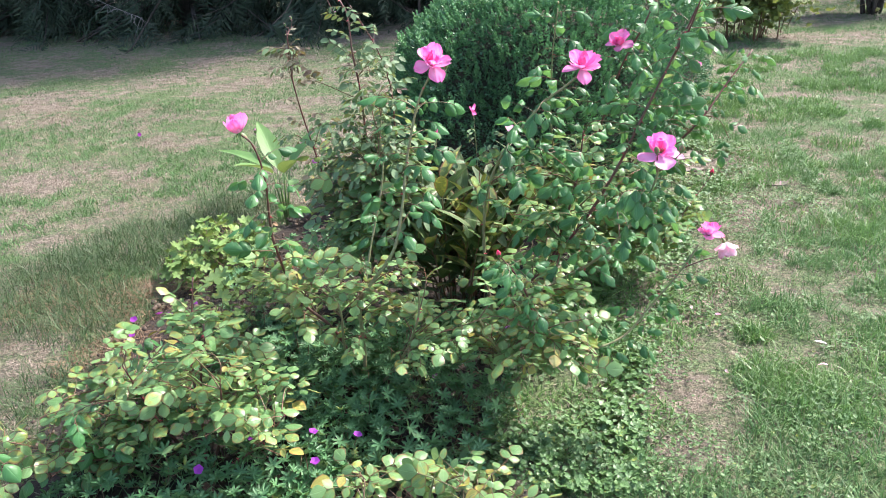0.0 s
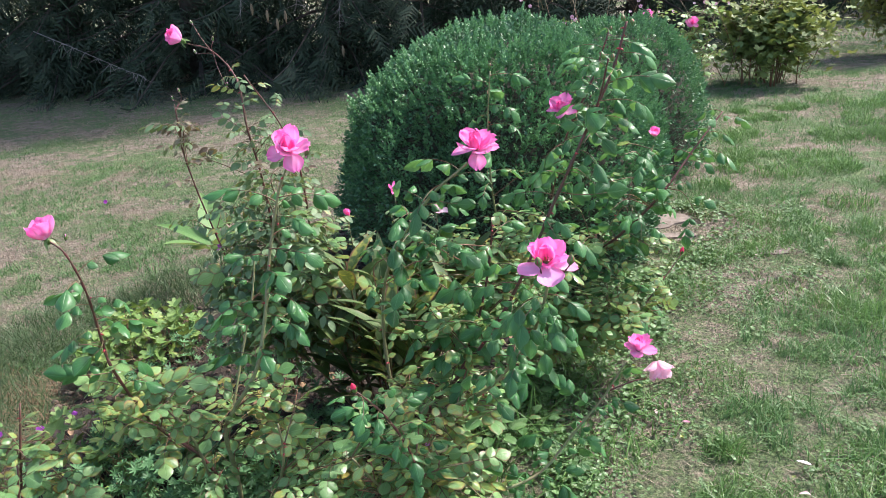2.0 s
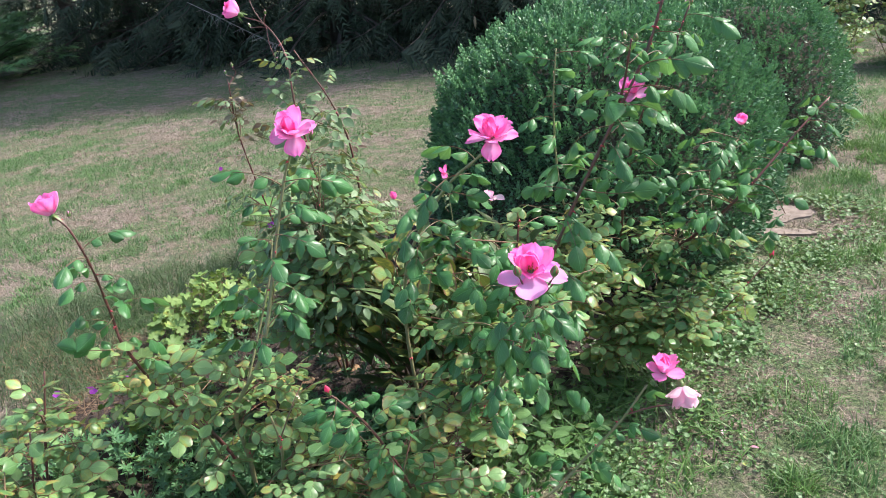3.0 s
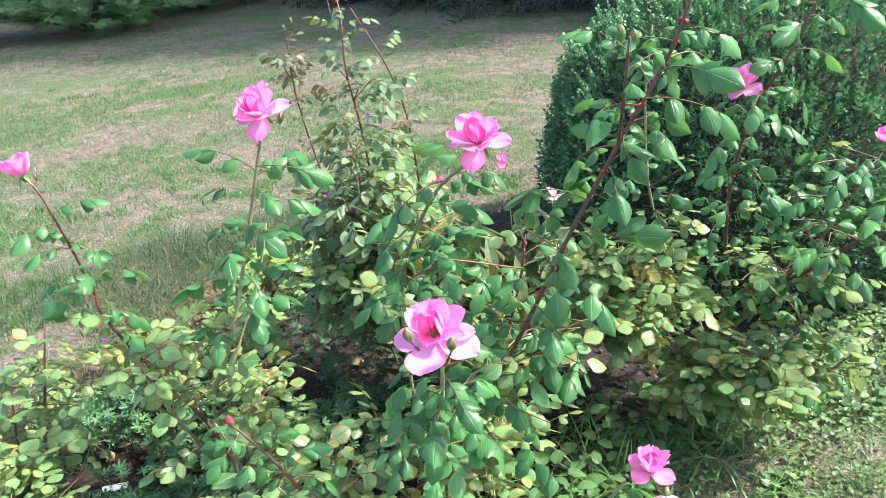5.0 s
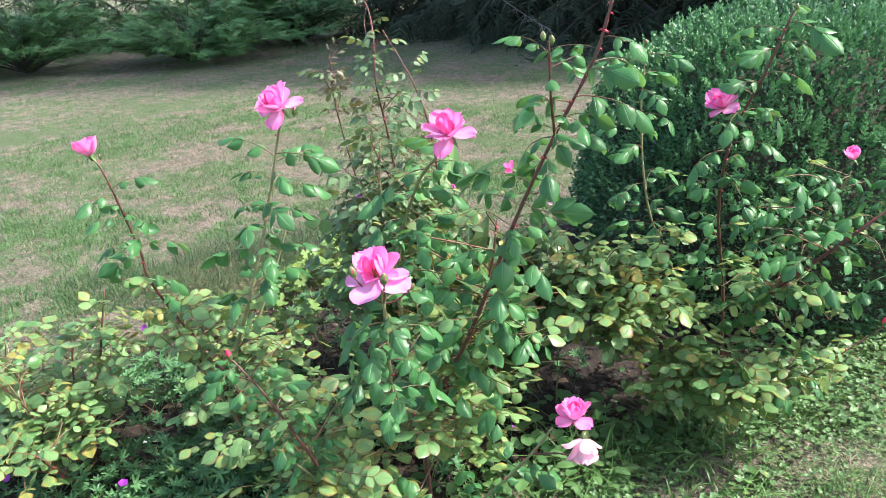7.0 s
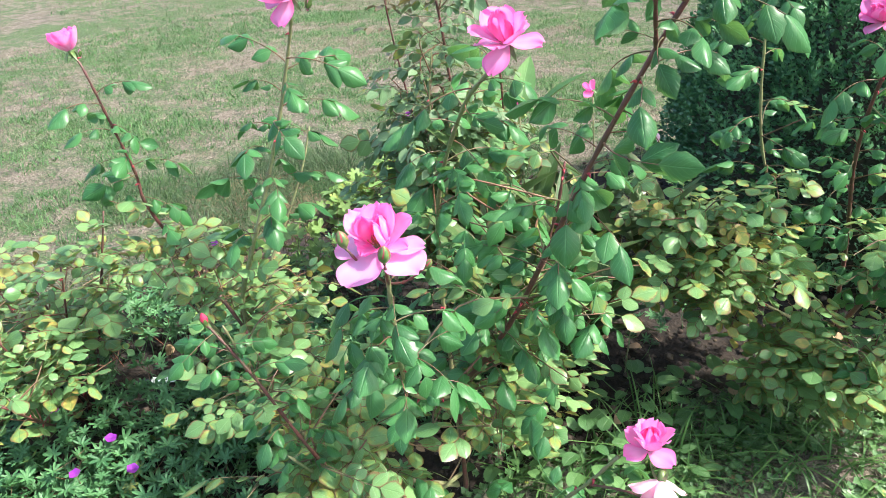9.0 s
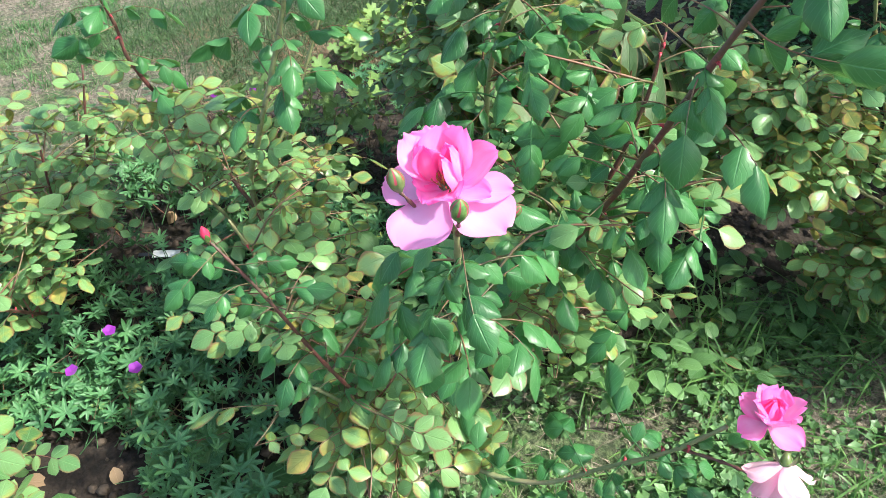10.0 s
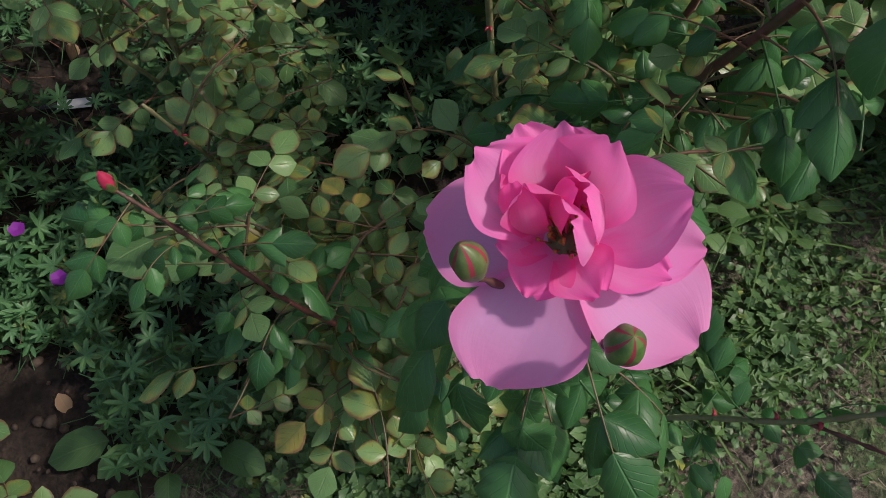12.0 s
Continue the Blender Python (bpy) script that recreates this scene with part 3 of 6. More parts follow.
# ---- box hedge mounds ----
def box_mound(at, rx, ry, rz, leaves, label, seed):
    """A clipped box bush: a dark shell for its shaded twiggy inside, with thousands of small glossy leaves and paler
    new sprigs.
    """
    th = thing("box_bush", (at[0], at[1], 0), label, "box bush", "clipped box bushes")
    r = np.random.default_rng(seed)

    def surface(a, e):
        # a superellipsoid that bulges; e from 0 at the ground to pi/2 at the top
        c, s = np.cos(e) ** 0.78, np.sin(e) ** 0.85
        x, y, z = rx * c * np.cos(a), ry * c * np.sin(a), rz * s
        lump = np.array([1 + 0.085 * noise.noise(Vector((p * 2.6 + seed, q * 2.6, w * 2.6))) + 0.055 * noise.noise(Vector((p * 9, q * 9, w * 9))) for p, q, w in zip(x, y, z)])
        taper = 0.86 + 0.14 * np.clip(z / (0.3 * rz), 0, 1)
        return np.stack([x * lump * taper, y * lump * taper, z * lump], 1)

    # closed shell just under the leaves, dark to stand for the shade between them
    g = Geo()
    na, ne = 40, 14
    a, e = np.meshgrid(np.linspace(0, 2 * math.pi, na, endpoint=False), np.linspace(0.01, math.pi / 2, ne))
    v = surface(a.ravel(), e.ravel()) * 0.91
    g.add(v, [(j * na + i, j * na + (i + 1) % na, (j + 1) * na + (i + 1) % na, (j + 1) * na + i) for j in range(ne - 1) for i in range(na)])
    part("core", g.mesh("core", [M_SHADED_CORE]), th, Matrix.Translation((at[0], at[1], 0)), "dark twiggy inside of the bush")
    lv = np.array([(0, 0, 0), (-0.0062, 0.011, 0.002), (0, 0.022, -0.002), (0.0062, 0.011, 0.002)])
    lf, lu = [(0, 2, 1), (0, 3, 2)], [(0.5, 0), (0.05, 0.5), (0.5, 1), (0.95, 0.5)]

    def put(name, n, lift, size, mat, label_, up):
        u, w = r.uniform(0, 2 * math.pi, n), np.arcsin(np.clip(r.uniform(0.0, 1.0, n) ** 0.9, 0, 1))
        base = surface(u, w)
        dn = base * np.array([1 / rx ** 2, 1 / ry ** 2, 1 / rz ** 2])
        dn /= np.linalg.norm(dn, axis=1)[:, None]
        p = base + dn * r.uniform(-0.06, lift, n)[:, None]
        d = dn + r.normal(0, 0.55, (n, 3)) + np.array([0, 0, up])
        d /= np.linalg.norm(d, axis=1)[:, None]
        yaw, pitch = np.arctan2(-d[:, 0], d[:, 1]), np.arcsin(np.clip(d[:, 2], -1, 1))
        part(name, stamp(name, [(lv, lf, lu, poses(p, yaw, pitch, r.uniform(-1.2, 1.2, n), size * r.uniform(0.75, 1.3, n)))], [mat]),
             th, Matrix.Translation((at[0], at[1], 0)), label_, "stuff")

    put("foliage", leaves, 0.03, 1.0, M_BOX, "small dark glossy box leaves", 0.25)
    # upright new sprigs, each of paired leaves
    n = leaves // 20
    u, w = r.uniform(0, 2 * math.pi, n), np.arcsin(np.clip(r.uniform(0.25, 1.0, n) ** 0.8, 0, 1))
    base = surface(u, w)
    sv, sf, su, off = [], [], [], 0
    for k in range(7):
        for sgn in (0, 1):
            m = Matrix.Translation((0, 0.008 + 0.0085 * k, 0)) @ Matrix.Rotation(math.pi * sgn + k * math.pi / 2, 4, "Y") @ Matrix.Rotation(radians(-52 + 6 * k), 4, "Z")
            vv = move(lv * (0.95 - 0.05 * k), m)
            sv.append(vv)
            sf += [tuple(i + off for i in q) for q in lf]
            su += list(lu)
            off += len(vv)
    sv = np.concatenate(sv)
    dn = base * np.array([1 / rx ** 2, 1 / ry ** 2, 1 / rz ** 2])
    dn /= np.linalg.norm(dn, axis=1)[:, None]
    d = dn * 0.6 + r.normal(0, 0.25, (n, 3)) + np.array([0, 0, 0.75])
    d /= np.linalg.norm(d, axis=1)[:, None]
    yaw, pitch = np.arctan2(-d[:, 0], d[:, 1]), np.arcsin(np.clip(d[:, 2], -1, 1))
    part("sprig_layer", stamp("sprig_layer", [(sv, sf, su, poses(base, yaw, pitch, r.uniform(0, 6, n), r.uniform(0.5, 1.15, n)))], [M_BOX_NEW]), th,
         Matrix.Translation((at[0], at[1], 0)), "upright paler young sprigs", "stuff")
    return th


box_mound((0.12, 4.38), 0.82, 0.93, 1.09, 52000, "large rounded dark green clipped box bush behind the roses", 11)
box_mound((0.72, 6.05), 0.62, 0.75, 0.98, 20000, "smaller rounded dark green clipped box bush farther along the bed", 23)


# ---- conifers ----
def needle_spray(length, width, n, droop, seed):
    """A feathery side branch along +y: a thin axis with many short needle shoots, drooping."""
    r = np.random.default_rng(seed)
    v, f = [], []
    for k in range(n):
        s = (k + 0.5) / n
        y, z = length * s, -droop * length * s * s
        w = width * (1 - s) ** 0.6 * r.uniform(0.6, 1.2) + 0.012
        for sg in (-1, 1):
            a = r.uniform(0.45, 0.95)
            p = np.array([0.0, y, z])
            tip = p + np.array([sg * w, w * a, -droop * w * 0.8 + r.normal(0, 0.15) * w])
            side = np.array([0.2, -1, 0.3]) * w * 0.15
            i = len(v)
            v += [p - side, p + side, tip + side * 0.5, tip - side * 0.2]
            f.append((i, i + 1, i + 2, i + 3))
    return np.array(v), f, [(0.5, 0.5)] * len(v)


def spruce_meshes(height, reach, seed, low=0.25, whorls=26, rich=0.62):
    r = np.random.default_rng(seed)
    trunk = Geo()
    trunk.add(*tube([(0, 0, -0.1), (0.02, 0, height * 0.3), (0, 0.02, height * 0.7), (0, 0, height)], [0.17, 0.13, 0.06, 0.008], 9), 0)
    limbs = Geo()
    sprays = [needle_spray(0.34, 0.058, 10, d, seed + i) for i, d in enumerate((0.35, 0.8, 1.3))]
    put = [[], [], []]
    for k in range(whorls):
        s = k / (whorls - 1)
        z = low + (height * 0.97 - low) * s ** 1.5
        ln = reach * (1 - s) ** 0.8 * r.uniform(0.85, 1.1) + 0.12
        for j in range(8 if z < 2.6 else 4):
            a = r.uniform(0, 6.283)
            le = ln * r.uniform(0.75, 1.1)
            pts = []
            for q in range(6):
                c = q / 5
                pts.append((math.cos(a) * le * c, math.sin(a) * le * c, z + le * (0.12 * c - 0.62 * c * c + 0.28 * c ** 4) * (1.2 - s)))
            limbs.add(*tube(pts, [0.022 * (1 - 0.85 * i / 5) * (1.1 - s * 0.7) for i in range(6)], 4, False), 0)
            n = max(4, int(rich * (9 + 12 * le))) if z < 2.6 else max(3, int(rich * (3 + 2.2 * le)))
            for q in range(n):
                c = 0.22 + 0.78 * (q + r.random()) / n
                i = min(4, int(c * 5))
                w = c * 5 - i
                p = np.array(pts[i]) * (1 - w) + np.array(pts[i + 1]) * w
                sg = 1 if q % 2 else -1
                yaw = a - math.pi / 2 + sg * r.uniform(0.35, 1.1)
                put[int(r.integers(0, 3))].append((p, yaw, r.uniform(-1.1, 0.05), r.normal(0, 0.5), r.uniform(0.6, 1.4) * (0.6 + 0.5 * min(1, le)) * (1.1 if z < 2.6 else 2.7) / rich ** 0.4))
    base = []
    for sp, lst in zip(sprays, put):
        base.append((*sp, poses(np.array([q[0] for q in lst]), *[np.array([q[i] for q in lst]) for i in (1, 2, 3, 4)])))
    return trunk.mesh("trunk", [M_BARK]), limbs.mesh("limbs", [M_BARK]), stamp("crown", base, [M_SPRUCE], smooth=False)


def spruce(at, meshes, turn, scale, label):
    th = thing("spruce_tree", at, label, "spruce", "row of dark spruces")
    m = Matrix.Translation(at) @ Matrix.Rotation(turn, 4, "Z") @ Matrix.Scale(scale, 4)
    part("trunk", meshes[0], th, m)
    part("limbwork", meshes[1], th, m, "", "stuff")
    part("crown", meshes[2], th, m, "drooping dark needle branches", "stuff")
    return th


SPRUCE_A, SPRUCE_B = spruce_meshes(21.0, 2.5, 41, 0.35, 34, 0.62), spruce_meshes(20.0, 2.4, 57, 0.28, 33, 0.62)
SPRUCE_FAR = spruce_meshes(22.0, 2.9, 67, 0.3, 25, 0.36)
for i, (px, py, turn, sc) in enumerate(((-12.5, 13.5, 0.4, 1.1), (-9.6, 12.2, 1.1, 1.05), (-7.2, 11.6, 0.2, 1.0), (-5.0, 11.3, 2.2, 1.05), (-2.9, 11.4, 3.1, 0.98), (-0.9, 12.2, 4.0, 1.05),
                                        (1.2, 13.6, 5.1, 1.0), (3.3, 16.6, 0.9, 1.1), (5.5, 16.2, 2.6, 1.05), (8.2, 14.9, 1.7, 0.6), (11.0, 13.2, 4.4, 0.6), (-5.9, 14.2, 5.5, 1.2), (-1.6, 14.8, 2.0, 1.2), (-15.5, 12.0, 2.9, 1.1), (-16.5, 8.5, 0.9, 1.0))):
    spruce((px, py, 0), SPRUCE_FAR if i in (0, 7, 8, 9, 10, 11, 12, 13, 14) else SPRUCE_A if i % 2 == 0 else SPRUCE_B, turn, sc, "tall dark green spruce with drooping branches down to the lawn")


def dead_branch(points, label):
    g = Geo()
    pts = spline(points, 4)
    g.add(*tube(pts, [0.006 * (1 - 0.7 * i / len(pts)) for i in range(len(pts))], 5), 0)
    r = np.random.default_rng(len(points) * 7 + int(abs(points[0][0]) * 100))
    for p in pts[2:]:
        for _ in range(4):
            q = np.array(p) + np.array([r.normal(0, 0.09), r.normal(0, 0.05), -abs(r.normal(0.06, 0.06))])
            g.add(*tube([p, (np.array(p) + q) / 2 + r.normal(0, 0.01, 3), q], [0.003, 0.0025, 0.0015], 4), 0)
    solo("dead_branch", g.mesh("dead_branch", [M_DEADWOOD]), Matrix.Identity(4), label, "branch", "pale dead branches")


for bx, by, bz, ln in ((-2.68, 9.35, 1.42, 0.35), (-2.34, 9.75, 1.12, 0.36), (-3.4, 9.45, 1.35, 0.3)):
    dead_branch(((bx + 0.05, by + 0.9, bz + 0.1), (bx + 0.02, by + 0.25, bz + 0.06), (bx, by, bz - 0.1), (bx - 0.02, by - 0.05, bz - ln)), "pale lichened dead twig hanging from a spruce")
dead_branch(((-6.3, 9.6, 0.95), (-5.6, 9.3, 0.75), (-4.9, 9.1, 0.5), (-4.6, 9.05, 0.4)), "long bare dead branch reaching out of a spruce")


def cone(at, ln):
    g = Geo()
    rings = 9
    pts = [(0, 0, -ln * i / rings) for i in range(rings + 1)]
    rad = [ln * 0.13 * math.sin(math.pi * min(0.97, 0.12 + 0.85 * i / rings)) * (1.12 if i % 2 else 0.92) for i in range(rings + 1)]
    g.add(*tube(pts, rad, 7), 0)
    solo("spruce_cone", g.mesh("spruce_cone", [M_CONE]), Matrix.Translation(at), "long pale brown cone hanging from a spruce", "cone", "hanging spruce cones")


for cx, cy, cz in ((-3.15, 9.5, 1.02), (-3.02, 9.45, 0.92), (-2.93, 9.5, 1.0), (-3.35, 9.55, 1.1), (-2.35, 9.7, 0.55)):
    cone((cx, cy, cz), 0.14)


def bird_feeder():
    x, y, z = -1.5, 10.35, 0.98
    th = thing("bird_feeder", (x, y, 0), "small weathered wooden bird feeder on a post before the spruces", "bird feeder")

    def block(name, cx, cy, cz, sx_, sy_, sz_, mat, tilt=0.0):
        bm = bmesh.new()
        bmesh.ops.create_cube(bm, size=1, matrix=Matrix.Diagonal((sx_, sy_, sz_, 1)))
        bmesh.ops.bevel(bm, geom=bm.edges[:], offset=0.004, segments=1, affect="EDGES")
        me = bpy.data.meshes.new(name)
        bm.to_mesh(me)
        bm.free()
        me.materials.append(mat)
        part(name, me, th, Matrix.Translation((x + cx, y + cy, cz)) @ Matrix.Rotation(tilt, 4, "Y"))

    block("post", 0, 0, z / 2 - 0.05, 0.03, 0.03, z, M_BARK)
    block("tray", 0, 0, z, 0.27, 0.22, 0.02, M_WOOD)
    for c in (-0.10, 0.10):
        block("upright", c, 0, z + 0.12, 0.02, 0.02, 0.22, M_WOOD)
    block("house", 0.05, 0, z + 0.14, 0.13, 0.12, 0.17, M_WOOD)
    block("roof", -0.065, 0, z + 0.26, 0.17, 0.24, 0.012, M_WOOD, -0.5)
    block("roof", 0.065, 0, z + 0.26, 0.17, 0.24, 0.012, M_WOOD, 0.5)


bird_feeder()


def juniper(at, rx, ry, h, seed, limbs=96):
    th = thing("juniper_shrub", at, "low spreading green juniper at the edge of the lawn", "juniper", "spreading junipers")
    r = np.random.default_rng(seed)
    sprays = [needle_spray(0.25, 0.050, 11, d, seed + i) for i, d in enumerate((-0.15, 0.15, 0.45))]
    put, g = [[], [], []], Geo()
    for k in range(limbs):
        a, e = r.uniform(0, 6.283), r.uniform(0.25, 1.0)
        tip = np.array([math.cos(a) * rx * e, math.sin(a) * ry * e, h * (1.05 - 0.75 * e ** 2.2) * r.uniform(0.55, 1.1)])
        mid = tip * np.array([0.5, 0.5, 0.75])
        pts = spline([(0, 0, 0), mid, tip], 4)
        g.add(*tube(pts, [0.014 * (1 - 0.9 * i / len(pts)) for i in range(len(pts))], 4, False), 0)
        for q in range(25):
            c = 0.3 + 0.7 * r.random()
            i = min(len(pts) - 2, int(c * (len(pts) - 1)))
            w = c * (len(pts) - 1) - i
            p = pts[i] * (1 - w) + pts[i + 1] * w
            put[int(r.integers(0, 3))].append((p, a - math.pi / 2 + r.normal(0, 0.6), r.uniform(-0.25, 0.5), r.normal(0, 0.4), r.uniform(0.6, 1.3)))
    m = Matrix.Translation(at)
    part("branchwork", g.mesh("branchwork", [M_BARK]), th, m, "", "stuff")
    base = [(*sp, poses(np.array([q[0] for q in lst]), *[np.array([q[i] for q in lst]) for i in (1, 2, 3, 4)])) for sp, lst in zip(sprays, put)]
    part("foliage", stamp("foliage", base, [M_JUNIPER], smooth=False), th, m, "feathery layered green sprays", "stuff")


juniper((-9.9, 7.2, 0), 1.7, 1.6, 0.95, 3)
juniper((-11.6, 5.4, 0), 1.9, 1.5, 1.05, 4)
juniper((-11.4, 8.6, 0), 1.8, 1.7, 1.15, 5, 44)
juniper((-13.6, 6.9, 0), 1.9, 1.8, 1.25, 6, 44)
juniper((-10.5, 9.5, 0), 1.8, 1.6, 1.05, 7)
juniper((-12.6, 3.8, 0), 1.8, 1.5, 1.0, 8, 44)


# ---- leaf shapes ----
def compound(seed, pairs, size, full, wide, droop, mats, low=False, cup=0.22, point=0.15, power=0.62, dome=0.0):
    """A rose leaf along +y: a stalk, pairs of leaflets and one at the end."""
    r = np.random.default_rng(seed)
    g = Geo()
    n = 8
    pts = []
    total = size * (1.05 + 0.62 * pairs)
    for i in range(n + 1):
        s = i / n
        pts.append((0.06 * total * math.sin(s * 2.2 + seed), total * s * (1 - 0.12 * droop * s), -droop * total * 0.45 * s * s + 0.10 * total * s))
    g.add(*tube(pts, [size * 0.03 * (1 - 0.55 * i / n) for i in range(n + 1)], 3 if low else 4, False), mat=1)

    def along(s):
        i = min(n - 1, int(s * n))
        w = s * n - i
        return np.array(pts[i]) * (1 - w) + np.array(pts[i + 1]) * w, np.array(pts[min(n, i + 1)]) - np.array(pts[i])

    nl, nw = (4, 2) if low else (9, 4) if point > 0.16 else (6, 4)

    def put(s, turn, k, roll):
        p, d = along(s)
        ln = size * k * r.uniform(0.88, 1.12)
        v, f, u = blade(ln, ln * wide * r.uniform(0.9, 1.08), nl, nw, full, power, cup * r.uniform(0.4, 1.5), 0.10 + 0.5 * cup * r.uniform(0.5, 1.3), 0.06, seed=seed + s * 9, point=point, teeth=0.03 if nl > 8 else 0.0, dome=dome * r.uniform(0.6, 1.4))
        pitch = math.atan2(d[2], np.hypot(d[0], d[1]))
        m = Matrix.Translation(tuple(p)) @ Matrix.Rotation(turn, 4, "Z") @ Matrix.Rotation(pitch * math.cos(turn) - 0.1 - droop * 0.35 * abs(math.sin(turn)) + r.normal(0, 0.12), 4, "X") @ Matrix.Rotation(roll, 4, "Y")
        g.add(move(v, m), f, u, 0)

    for k in range(pairs):
        s = 0.33 + 0.46 * k / max(1, pairs - 1) if pairs > 1 else 0.55
        for sg in (-1, 1):
            put(s, sg * r.uniform(0.85, 1.25), 0.72 + 0.16 * k, sg * r.uniform(-0.1, 0.3))
    put(0.995, r.normal(0, 0.12), 1.08, r.normal(0, 0.15))
    return g.mesh("leaf", mats)


FRESH = [compound(100 + i, 2 if i % 4 else 1, 0.044, 0.48, 0.72, 0.95, [M_FRESH, M_TWIG], cup=0.34, point=0.165, power=0.80, dome=0.9) for i in range(9)]
OLD = [compound(200 + i, 2 if i % 3 else 1, 0.040, 0.52, 0.82, 0.3, [M_OLD, M_TWIG], cup=0.14, power=0.70, dome=0.25) for i in range(10)]
AGED = [compound(250 + i, 1, 0.038, 0.50, 0.78, 0.4, [M_YELLOW, M_TWIG], cup=0.2) for i in range(3)]
SMALL = [compound(300 + i, 2 + i % 2, 0.030, 0.46, 0.62, 0.8, [M_SMALL, M_TWIG], True) for i in range(5)]
BRONZE = [compound(330 + i, 2, 0.030, 0.46, 0.58, 0.5, [M_BRONZE, M_TWIG], True) for i in range(3)]


def petal_mesh(name, length, width, cup, curl, ruffle, seed, mat, n=10, heart=0.06, claw=0.30, arc=0.75):
    """A petal along +y, its inner face to +z: hollow across (cup) and along (arc), the rim rolled back (curl), waved and creased."""
    r = np.random.default_rng(seed)
    a, b, c, d = r.uniform(0, 6, 4)
    skew = r.normal(0, 0.05)
    vs, uv, fs = [], [], []
    for i in range(n + 1):
        s = i / n
        w = width * 0.5 * (claw + (1 - claw) * math.sin(min(1.0, s * 1.45) * math.pi / 2) ** 1.1) * (1 - max(0, (s - 0.58) / 0.42) ** 2.4 * 0.70)
        for j in range(n + 1):
            q = 2 * j / n - 1
            x = q * w + skew * width * s * s
            y = length * (s - heart * s * s * (math.cos(q * math.pi) * 0.5 + 0.5) + (heart * 0.4 + 0.02) * s * s * math.sin(q * 5 + a) + 0.05 * s ** 6 * max(0.0, 1 - abs(q - 0.3 * math.sin(d)) * 2.5))
            z = cup * length * (math.sin(s * math.pi * 0.5) - s) * -1.0 + cup * 1.1 * w * q * q * (1 - 0.3 * s)
            z += cup * length * arc * s ** 1.5
            z -= curl * length * max(0.0, s - 0.55) ** 2 * 2.2 + curl * 0.8 * w * max(0, abs(q) - 0.72) ** 2 * 4 * s
            z += ruffle * length * s * s * (math.sin(q * 4.2 + b) * 0.6 + math.sin(q * 8.1 + c + s * 3) * 0.4)
            z += ruffle * 0.22 * length * max(0.0, s - 0.5) * math.sin(q * 11 + d + 2 * s + 2 * math.sin(q * 3 + a)) - ruffle * 0.2 * length * s * math.exp(-(q * 5) ** 2)
            vs.append((x, y, z))
            uv.append((j / n, s))
    for i in range(n):
        for j in range(n):
            k = i * (n + 1) + j
            fs.append((k, k + 1, k + n + 2, k + n + 1))
    g = Geo()
    g.add(vs, fs, uv)
    return g.mesh(name, [mat])


PETALS = [petal_mesh("petal", 0.046, 0.046, 0.36, 0.35, 0.07, 400 + i, M_PINK, 12, arc=0.45) for i in range(6)]
DROOP = [petal_mesh("petal", 0.046, 0.045, 0.24, 0.30, 0.05, 460 + i, M_PINK, 12, 0.03, arc=0.3) for i in range(4)]
INNER = [petal_mesh("petal", 0.036, 0.034, 0.70, 0.2, 0.10, 420 + i, M_ROSE, 12, 0.03, 0.45, 0.5) for i in range(5)]
CUPPED = [petal_mesh("petal", 0.041, 0.046, 0.55, 0.22, 0.05, 480 + i, M_PINK, 12, 0.03, 0.45, 0.7) for i in range(4)]
PALE = [petal_mesh("petal", 0.042, 0.042, 0.4, 0.4, 0.10, 440 + i, M_PALE) for i in range(4)]


def calyx_mesh(size):
    g = Geo()
    g.add(*tube([(0, 0, -0.012 * size), (0, 0, -0.004 * size), (0, 0, 0.003 * size), (0, 0, 0.006 * size)], [0.003 * size, 0.006 * size, 0.006 * size, 0.003 * size], 8), 0)
    for k in range(5):
        v, f, u = blade(0.022 * size, 0.007 * size, 4, 2, 0.35, 0.8, 0.3, 0.5)
        g.add(move(v, Matrix.Rotation(k * 1.2566, 4, "Z") @ Matrix.Translation((0, 0.004 * size, 0)) @ Matrix.Rotation(-0.45, 4, "X")), f, u)
    return g.mesh("bloom", [M_SEPAL])


CALYX = calyx_mesh(1.0)


def stamens_mesh():
    g = Geo()
    r = np.random.default_rng(5)
    for _ in range(26):
        a, d = r.uniform(0, 6.28), r.uniform(0.001, 0.006)
        top = (math.cos(a) * d * 2, math.sin(a) * d * 2, r.uniform(0.007, 0.012))
        g.add(*tube([(math.cos(a) * d, math.sin(a) * d, 0), top, (top[0], top[1], top[2] + 0.0015)], [0.0004, 0.0004, 0.0009], 4), 0)
    return g.mesh("stamens", [M_STAMEN])


STAMENS = stamens_mesh()


def set_petal(bloom, base, mesh, az, tilt, scale=1.0, lift=0.0, out=0.004, roll=0.0, wide=1.0):
    """A petal at an azimuth; tilt: degrees from the bloom's axis (0 upright, 90 flat)."""
    m = base @ Matrix.Rotation(radians(az - 90), 4, "Z") @ Matrix.Translation((0, out, lift)) @ Matrix.Rotation(radians(90 - tilt), 4, "X") @ Matrix.Rotation(radians(roll), 4, "Y") @ Matrix.Diagonal((scale * wide, scale, scale, 1))
    part("petal", mesh, bloom, m)


def frame_up(at, axis, spin=0.0):
    return Matrix.Translation(at) @ Vector((0, 0, 1)).rotation_difference(Vector(axis).normalized()).to_matrix().to_4x4() @ Matrix.Rotation(spin, 4, "Z")


